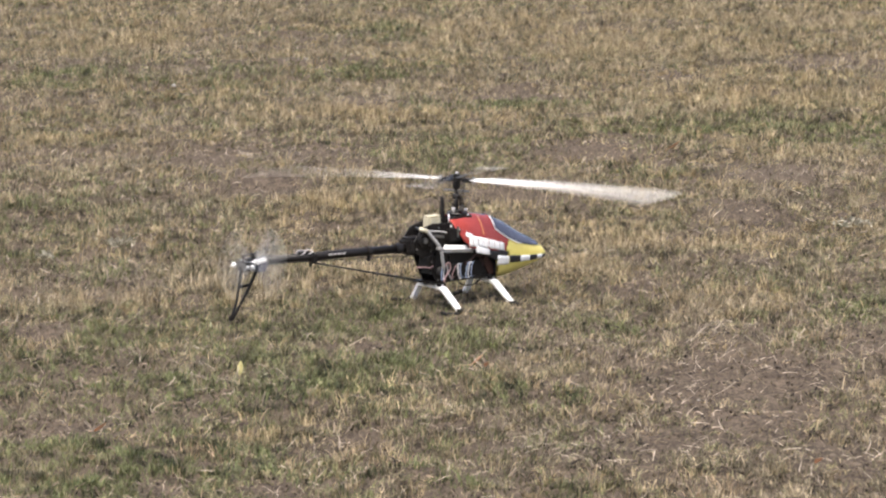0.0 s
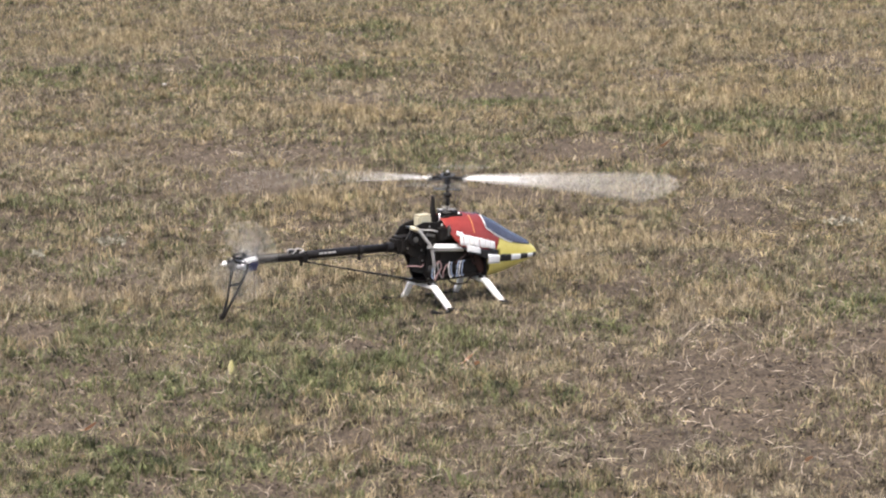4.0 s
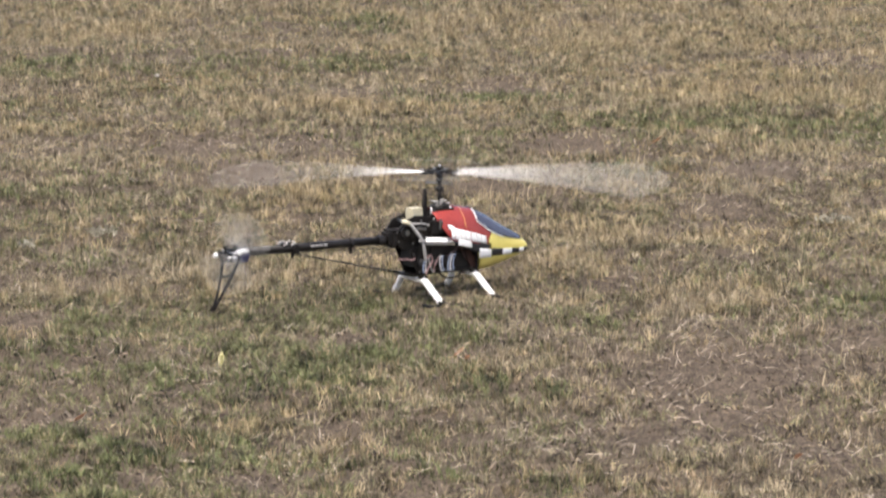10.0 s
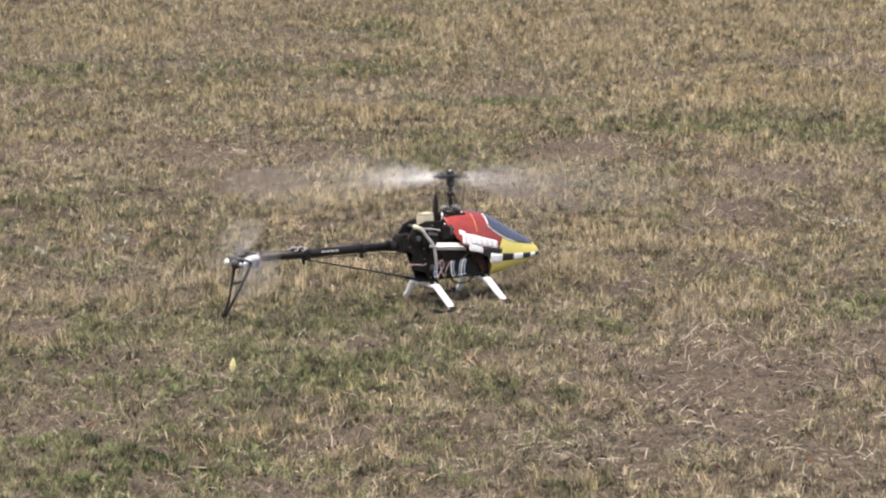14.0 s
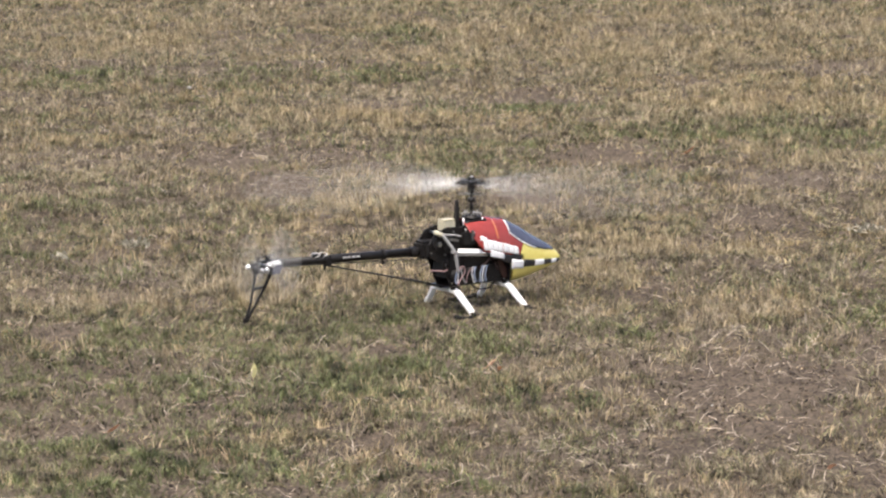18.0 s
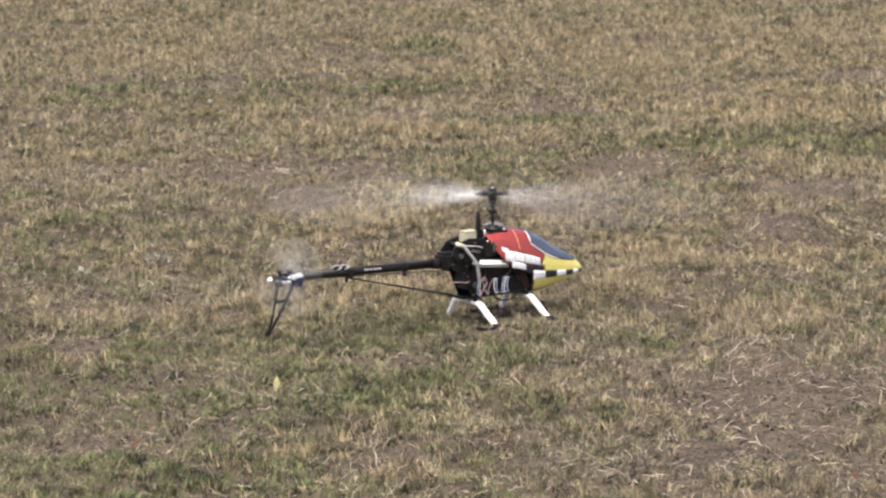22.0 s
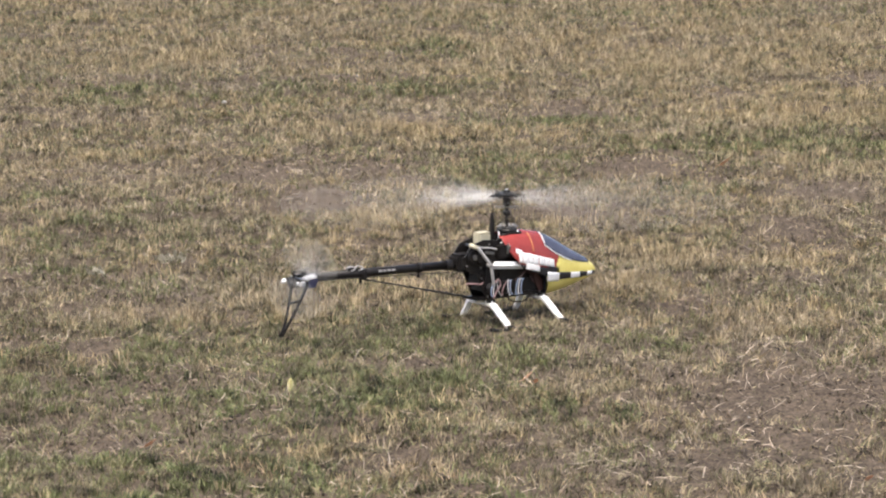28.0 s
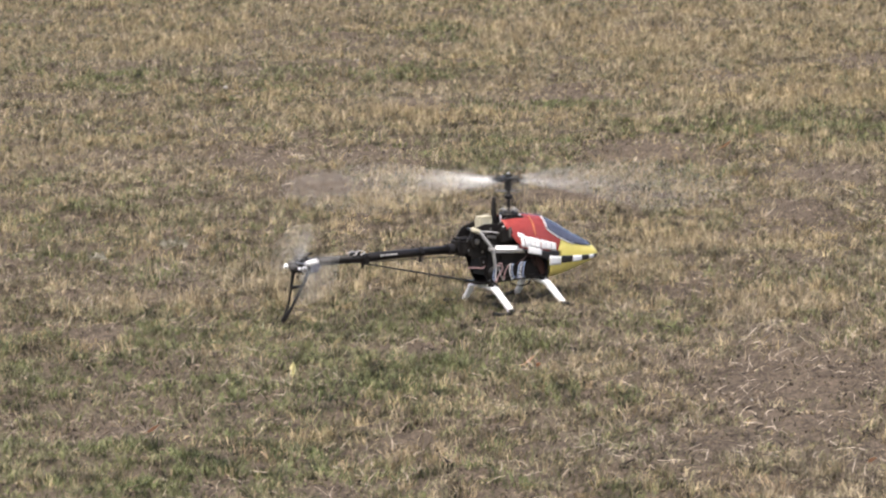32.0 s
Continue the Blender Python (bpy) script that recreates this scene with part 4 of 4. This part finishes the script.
smooth(part("end_knob", rod((-0.766, -0.016, 0.194), (-0.766, -0.030, 0.194), 0.013, seg=18, cap_bevel=0.003), PLASTIC, box))
smooth(part("knob_screw", rod((-0.752, -0.026, 0.193), (-0.752, -0.033, 0.193), 0.0055, seg=12, cap_bevel=0.001), SILVER, box))
smooth(part("gearbox_disc", rod((-0.731, -0.017, 0.188), (-0.731, -0.026, 0.188), 0.0090, seg=20, cap_bevel=0.002), SILVER, box))
part("pitch_lever", block((-0.722, -0.004, 0.2245), (0.062, 0.006, 0.0055), 0.002, pose(0, 0, 0, 0, -5, 0)), PLASTIC, box)
part("lever_post", block((-0.750, -0.004, 0.214), (0.007, 0.006, 0.018), 0.002), PLASTIC, box)
part("lever_post", block((-0.716, -0.004, 0.214), (0.010, 0.008, 0.018), 0.002), PLASTIC, box)
box.location = (0.006, 0, -0.002)
# open tail fin
fin = part("tail_fin", strip([(-0.684, 0.004, 0.196), (-0.720, 0.004, 0.130), (-0.777, 0.004, 0.046)], 0.010, 0.004, (1, 0, 0.3), widths=[0.014, 0.008, 0.008]), CARBON, heli, "black open-frame vertical tail fin")
part("rear_bar", strip([(-0.744, 0.004, 0.190), (-0.752, 0.004, 0.150), (-0.764, 0.004, 0.090), (-0.784, 0.004, 0.043)], 0.008, 0.004, (1, 0, 0.3), widths=[0.012, 0.007, 0.006, 0.008]), CARBON, fin)
part("cross_bar", strip([(-0.720, 0.004, 0.136), (-0.758, 0.004, 0.132)], 0.008, 0.004, (0, 0, 1)), CARBON, fin)
part("fin_foot", block((-0.781, 0.004, 0.048), (0.018, 0.005, 0.014), 0.002), CARBON, fin)

# mast, swashplate and links
smooth(part("rotor_mast", rod((0, 0, 0.20), (0, 0, 0.372), 0.005, seg=14), TUBE, heli))
swash = smooth(part("swashplate", rod((0, 0, 0.262), (0, 0, 0.270), 0.030, seg=28, cap_bevel=0.002), PLASTIC, heli))
smooth(part("swash_ring", rod((0, 0, 0.270), (0, 0, 0.276), 0.018, seg=28, cap_bevel=0.002), PLASTIC, swash))
part("top_bearing_block", block((0, 0, 0.246), (0.05, 0.054, 0.020), 0.004), PLASTIC, heli)
part("anti_rotation_post", plate([(-0.066, 0.232), (-0.046, 0.232), (-0.047, 0.28), (-0.051, 0.320), (-0.056, 0.320), (-0.061, 0.28)], -0.006, 0.006, 0.002), PLASTIC, heli)
for x, y in ((-0.03, 0.0), (0.022, -0.026), (0.022, 0.026)):
    smooth(part("swash_link", rod((x, y, 0.222), (x * 0.98, y * 0.98, 0.266), 0.0026, seg=8), SILVER, heli))

# main rotor, about the mast; keyed in motions()
rotor = part("main_rotor", block((0, 0, -0.010), (0.018, 0.022, 0.040), 0.004), PLASTIC, heli, "rotor head with two white blades")
rotor.location = (0, 0, 0.366)
smooth(part("head_button", rod((0, 0, 0.009), (0, 0, 0.018), 0.012, 0.009, seg=16, cap_bevel=0.001), PLASTIC, rotor))
part("button_bolt", rod((0, 0, 0.017), (0, 0, 0.021), 0.004, seg=8), SILVER, rotor)
part("washout_base", block((0, 0, -0.033), (0.084, 0.010, 0.005), 0.002), STEEL, rotor)
smooth(part("washout_collar", rod((0, 0, -0.056), (0, 0, -0.043), 0.0115, seg=18, cap_bevel=0.001), PLASTIC, rotor))
for side in (-1, 1):
    smooth(part("washout_arm", rod((0.006, side * 0.012, -0.052), (0.002, side * 0.024, -0.078), 0.0036, seg=8), PLASTIC, rotor))
    smooth(part("washout_link", rod((0.002, side * 0.024, -0.078), (0, side * 0.024, -0.102), 0.0036, seg=8), HOSE, rotor))
    smooth(part("link_ball", rod((side * 0.014, 0.018, -0.090), (side * 0.024, 0.018, -0.090), 0.0034, seg=10), SILVER, rotor))
    part("flybar_arm", block((side * 0.016, -side * 0.017, 0.004), (0.046, 0.005, 0.007), 0.002), PLASTIC, rotor)
    part("flybar_cage", block((side * 0.016, 0, 0.009), (0.006, 0.052, 0.006), 0.002), STEEL, rotor)
    grip = part("blade_grip", block((side * 0.036, 0, -0.001), (0.044, 0.020, 0.011), 0.004), PLASTIC, rotor)
    part("grip_fork", block((side * 0.055, 0, 0), (0.014, 0.016, 0.012), 0.004), STEEL, grip)
    part("grip_bolt", rod((side * 0.056, 0, -0.010), (side * 0.056, 0, 0.010), 0.0032, seg=10), STEEL, grip)
    part("pitch_arm", block((side * 0.036, -side * 0.017, -0.002), (0.010, 0.022, 0.006), 0.002), PLASTIC, grip)
    smooth(part("pitch_link", rod((side * 0.026, -0.024 * side, -0.096), (side * 0.036, -0.027 * side, -0.004), 0.0030, seg=8), PLASTIC, rotor))
    smooth(part("mixing_link", rod((-side * 0.012, 0.028 * side, -0.034), (-side * 0.012, 0.030 * side, 0.004), 0.0016, seg=8), PLASTIC, rotor))


def blade_mesh(side, r0, r1, chord, thick, pitch, sag=0.0):
    """A rotor blade with a rounded nose, thin tail, rounded root and raked tip. pitch(r) in degrees, nose down if negative."""
    bm = bmesh.new()
    rings = []
    prof = [(0.30, 0.0), (0.27, 0.55), (0.15, 0.95), (-0.1, 0.85), (-0.45, 0.4), (-0.70, 0.08), (-0.70, -0.08), (-0.45, -0.3), (-0.1, -0.6), (0.15, -0.7), (0.27, -0.45)]
    for k in range(41):
        u = k / 40
        r = r0 + (r1 - r0) * u
        c = chord * (0.55 + 0.45 * min(1, u / 0.08)) * (1 if u < 0.97 else 1 - (u - 0.97) * 9)
        a = radians(pitch(r))
        ring = []
        for px, pz in prof:
            y, z = -side * px * c, pz * thick / 2
            # nose of the right-hand blade points to -y: it turns clockwise seen from above
            yy = y * math.cos(a)
            zz = z + px * c * math.sin(a)
            ring.append(bm.verts.new((side * r, yy, zz - sag * max(0, (r - 0.1) / 0.575) ** 2)))
        rings.append(ring)
    n = len(prof)
    for a, b in zip(rings, rings[1:]):
        for k in range(n):
            bm.faces.new((a[k], a[(k + 1) % n], b[(k + 1) % n], b[k]))
    bm.faces.new(rings[0][::-1])
    bm.faces.new(rings[-1])
    return bm


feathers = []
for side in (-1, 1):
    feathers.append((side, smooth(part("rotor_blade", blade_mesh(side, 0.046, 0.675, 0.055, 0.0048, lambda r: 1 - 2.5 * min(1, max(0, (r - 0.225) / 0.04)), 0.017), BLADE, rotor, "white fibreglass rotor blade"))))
smooth(part("flybar", rod((0, -0.235, 0.006), (0, 0.235, 0.006), 0.0018, seg=8), STEEL, rotor))
for side in (-1, 1):
    paddle = blade_mesh(side, 0.178, 0.240, 0.020, 0.004, lambda r: -3)
    bmesh.ops.transform(paddle, matrix=pose(0, 0, 0.006, 0, 0, 90), verts=paddle.verts)
    smooth(part("flybar_paddle", paddle, HOSE, rotor, "grey flybar paddle"))

# tail rotor, about its shaft
tail = smooth(part("tail_rotor", rod((0, 0.006, 0), (0, -0.006, 0), 0.0055, seg=16, cap_bevel=0.002), STEEL, heli, "two-bladed tail rotor"))
tail.location = (-0.742, -0.050, 0.206)
for side in (-1, 1):
    part("tail_grip", block((side * 0.016, 0, 0), (0.022, 0.008, 0.009), 0.003), STEEL, tail)
    tb = blade_mesh(side, 0.018, 0.114, 0.021, 0.0025, lambda r: 6)
    bmesh.ops.transform(tb, matrix=pose(0, 0, 0, 90, 0, 0), verts=tb.verts)
    smooth(part("tail_blade", tb, TAIL_BLADE, tail, "grey tail rotor blade"))


# ---- small things on the field ----
def leaf_mesh(length, width, curl, fold, n=8):
    bm = bmesh.new()
    rows = []
    for k in range(n + 1):
        u = k / n
        w = width / 2 * (math.sin(math.pi * min(1, u * 0.97 + 0.03)) ** 0.7) + 0.0006
        z = length * u
        yb = curl * u * u * length
        rows.append([bm.verts.new((s * w, yb + fold * w * abs(s), z)) for s in (-1, -0.5, 0, 0.5, 1)])
    for a, b in zip(rows, rows[1:]):
        for k in range(4):
            bm.faces.new((a[k], a[k + 1], b[k + 1], b[k]))
    bmesh.ops.solidify(bm, geom=bm.faces[:], thickness=0.0006)
    return bm


leaf = new("yellow_leaf")
leaf.location = (-0.567, -0.95, float(ground_height(np.array(-0.567), np.array(-0.95))))
tagged(leaf, "small yellow leaf standing upright in the grass", "leaf")
ob = part("leaf_blade", leaf_mesh(0.036, 0.014, 0.25, 0.5), LEAF, leaf)
ob.rotation_euler = (0.1, 0.12, 0.3)
smooth(ob)
part("leaf_stalk", rod((0, 0, -0.008), (0, 0, 0.006), 0.0012, seg=6), LEAF, leaf)


def pebble(x, y, size, mat, label, category="stone", name="pebble"):
    bm = bmesh.new()
    bmesh.ops.create_icosphere(bm, subdivisions=2, radius=size)
    for v in bm.verts:
        v.co *= 1 + 0.22 * (noise.noise(v.co * (2.2 / size) + Vector((x, y, 0))))
        v.co.z *= 0.65
    ob = smooth(part(name, bm, mat))
    ob.location = (x, y, float(ground_height(np.array(x), np.array(y))) + size * 1.3)
    return tagged(ob, label, category)


pebble(-1.448, 6.05, 0.013, PEBBLE, "small white pebble lying in the grass")


# a small pale butterfly with its wings folded up, nearly edge-on until it turns
butterfly = new("butterfly")
FLY_AT = (-0.690, -0.404, float(ground_height(np.array(-0.690), np.array(-0.404))) + 0.014)
butterfly.location = FLY_AT
tagged(butterfly, "small pale yellow butterfly resting on short green grass", "butterfly")
smooth(part("body", rod((-0.006, 0, 0.0012), (0.007, 0, 0.003), 0.0011, 0.0008, seg=8), LITTER, butterfly))
for side in (-1, 1):
    wing = plate([(0.003, 0.001), (0.006, 0.008), (0.0055, 0.015), (0.002, 0.018), (-0.004, 0.015), (-0.0065, 0.009), (-0.006, 0.004), (-0.002, 0.001)], side * 0.0005, side * 0.0009, 0.0)
    part("wing", wing, WING, butterfly, "pale folded wing")
for side in (-1, 1):
    part("feeler", rod((0.007, side * 0.0004, 0.003), (0.011, side * 0.002, 0.006), 0.0002, seg=5), LITTER, butterfly)


def weed(x, y, rx, ry, count, label):
    """A flat rosette of pale withered leaves."""
    root = new("withered_weed")
    root.location = (x, y, float(ground_height(np.array(x), np.array(y))) + 0.026)
    tagged(root, label, "weed", group="withered weeds")
    r = random.Random(int(x * 100) * 7 + int(y * 100))
    for k in range(count):
        a = r.uniform(0, 2 * math.pi)
        q = r.random() ** 0.5
        ob = smooth(part("leaf", leaf_mesh(r.uniform(0.014, 0.028), r.uniform(0.005, 0.011), r.uniform(-0.5, 0.7), r.uniform(0.1, 0.8), 5), WEED, root))
        ob.location = (rx * q * math.cos(a), ry * q * math.sin(a), r.uniform(0.004, 0.014))
        ob.rotation_euler = (r.uniform(0.4, 1.3), r.uniform(-0.3, 0.3), r.uniform(0, 6.28))


for x, y, rx, ry, c in ((-1.12, 1.06, 0.055, 0.06, 48), (-1.34, 0.84, 0.040, 0.05, 30), (1.35, 1.33, 0.075, 0.05, 44)):
    weed(x, y, rx, ry, c, "grey-green withered rosette weed flat among dry grass")


def grass_tuft(x, y, radius, height, count, mat, label):
    """One tuft of long blades that fan out from a root."""
    r = random.Random(int(x * 1000) * 31 + int(y * 1000))
    bm = bmesh.new()
    for k in range(count):
        a, q = r.uniform(0, 2 * math.pi), math.sqrt(r.random())
        h, w = height * r.uniform(0.45, 1.1), r.uniform(0.0012, 0.0024)
        root = Vector((radius * q * math.cos(a), radius * q * math.sin(a), -0.004))
        to = Vector((math.cos(a), math.sin(a), 0)) * h * (0.15 + 0.75 * q) * r.uniform(0.4, 1.2)
        to += Vector((r.gauss(0, 0.12), r.gauss(0, 0.12), 0)) * h
        side = Vector((math.cos(a + 1.2), math.sin(a + 1.2), 0)) * w / 2
        rings = []
        for u, f in ((0, 0.8), (0.35, 1.0), (0.7, 0.8)):
            p = root + to * u ** 1.7 + Vector((0, 0, h * (u - 0.22 * u * u)))
            rings.append((bm.verts.new(p - side * f), bm.verts.new(p + side * f)))
        tip = bm.verts.new(root + to + Vector((0, 0, h * r.uniform(0.6, 0.85))))
        for p, q2 in zip(rings, rings[1:]):
            bm.faces.new((p[0], p[1], q2[1], q2[0]))
        bm.faces.new((rings[-1][0], rings[-1][1], tip))
    ob = part("grass_tuft", bm, mat)
    ob.location = (x, y, float(ground_height(np.array(x), np.array(y))))
    return tagged(ob, label, "grass tuft", group="dry grass tufts")


# x, y, radius, height, blades
for x, y, radius, height, count in ((-0.54, -1.81, 0.028, 0.052, 34), (-0.25, -1.85, 0.035, 0.048, 34), (-0.37, -1.97, 0.018, 0.055, 16), (0.58, -2.15, 0.045, 0.055, 60), (0.51, -2.19, 0.025, 0.045, 26),
                                    (0.82, -2.21, 0.022, 0.055, 22), (-0.62, -1.77, 0.030, 0.060, 22), (-0.12, -1.87, 0.030, 0.045, 22), (1.05, -1.24, 0.014, 0.070, 9), (0.19, -1.15, 0.018, 0.040, 14)):
    grass_tuft(x, y, radius, height, count, GOLD_TUFT, "tall golden dry grass tuft in the short turf")
for x, y, radius, height, count in ((-0.48, 1.82, 0.06, 0.06, 60), (-0.29, 1.80, 0.06, 0.055, 50), (0.48, 1.09, 0.06, 0.055, 50), (0.56, 0.91, 0.05, 0.055, 46), (0.73, -0.12, 0.05, 0.05, 50), (0.61, -0.11, 0.03, 0.05, 28),
                                    (0.90, -0.09, 0.04, 0.045, 40), (1.13, -0.06, 0.022, 0.055, 20), (-1.12, -0.01, 0.04, 0.05, 36), (-0.76, 0.22, 0.05, 0.045, 40), (-0.91, 0.02, 0.03, 0.04, 26)):
    grass_tuft(x, y, radius, height, count, BLOND, "blond dry grass tuft standing above the turf")


def fallen_leaf(x, y, length, width, turn, mat, label):
    """A curled dead leaf lying on the turf, with its stalk."""
    root = new("fallen_leaf")
    root.location = (x, y, float(ground_height(np.array(x), np.array(y))) + 0.012)
    root.rotation_euler = (1.42, 0.15, turn)
    tagged(root, label, "leaf", group="fallen leaves")
    smooth(part("leaf_blade", leaf_mesh(length, width, 0.5, 0.7), mat, root))
    part("leaf_stalk", rod((0, 0, -length * 0.35), (0, 0, 0.004), 0.0008, seg=6), mat, root)


for x, y, length, width, turn in ((-0.860, -1.603, 0.034, 0.016, 1.2), (0.797, -1.936, 0.026, 0.014, 0.4), (0.883, 3.355, 0.050, 0.026, 1.5), (0.038, -0.861, 0.034, 0.016, 1.9), (0.070, -0.880, 0.024, 0.012, 0.2)):
    fallen_leaf(x, y, length, width, turn, RUSTY_LEAF, "curled orange-brown dead leaf lying on the turf")
for x, y, length, width, turn in ((0.675, -0.625, 0.034, 0.015, 1.4), (-1.078, -0.194, 0.030, 0.014, 1.7), (-0.831, -1.878, 0.026, 0.018, 0.1), (0.812, -2.057, 0.030, 0.014, 0.7), (0.477, 2.928, 0.034, 0.014, 0.9), (0.505, 2.95, 0.030, 0.012, 2.6)):
    fallen_leaf(x, y, length, width, turn, PALE_LEAF, "pale bleached dead leaf lying on the turf")
for x, y, size in ((-0.824, 7.171, 0.008), (0.590, -1.330, 0.0032)):
    pebble(x, y, size, PEBBLE, "small white pebble lying in the grass")

# ---- what turns ----
# seconds, direction of the right-hand blade, turn in a thirtieth of a second; the rotor gathers speed
BLADES = [(0, -29, 15), (1, 56, 25), (2, 69, 33), (3, 57, 32), (6, -5, 33), (7, -5, 33), (8, 8, 35), (9, -3, 37), (10, -6, 40), (11, -13, 46), (12, -54, 60), (13, -32, 76), (14, -8, 84), (17, -10, 84), (32, -8, 84)]


def rotor_angles():
    """The heading of the blades, clockwise, at every thirtieth of a second."""
    total, out = -float(BLADES[0][1]), []
    for (t0, a0, s0), (t1, a1, s1) in zip(BLADES, BLADES[1:]):
        n = (t1 - t0) * FPS
        want = total + (s0 + s1) / 2 * n
        end = -a1 + 180 * round((want + a1) / 180)
        for k in range(n):
            u = k / n
            h = (2 * u ** 3 - 3 * u * u + 1) * total + (u ** 3 - 2 * u * u + u) * s0 * n + (3 * u * u - 2 * u ** 3) * end + (u ** 3 - u * u) * s1 * n
            out.append(h)
        total = end
    return out + [total]


# seconds and collective pitch, nose down if negative
COLLECTIVE = [(0, -6.4), (3, -6.2), (6, -4.6), (9, -4.0), (11, -2.0), (13, 1.0), (17, 1.8), (32, 1.8)]


def motions():
    for side, ob in feathers:
        walk(ob, [(t, pose(0, 0, 0, -side * p, 0, 0)) for t, p in COLLECTIVE])
    # the butterfly turns its wings to view and away again
    walk(butterfly, [(t, pose(*FLY_AT, 0, 0, a)) for t, a in ((0, 101), (24.07, 101), (24.17, 32), (25.5, 28), (27.6, 34), (27.74, 40), (27.87, 101), (32, 101))])
    angles = rotor_angles()
    walk(rotor, [(k / FPS, pose(0, 0, 0.366, 0, 0, -a - 37)) for k, a in enumerate(angles)])
    walk(tail, [(k / FPS, pose(-0.742, -0.050, 0.206, 0, 88 * k, 0)) for k in range(len(angles))])


motions()
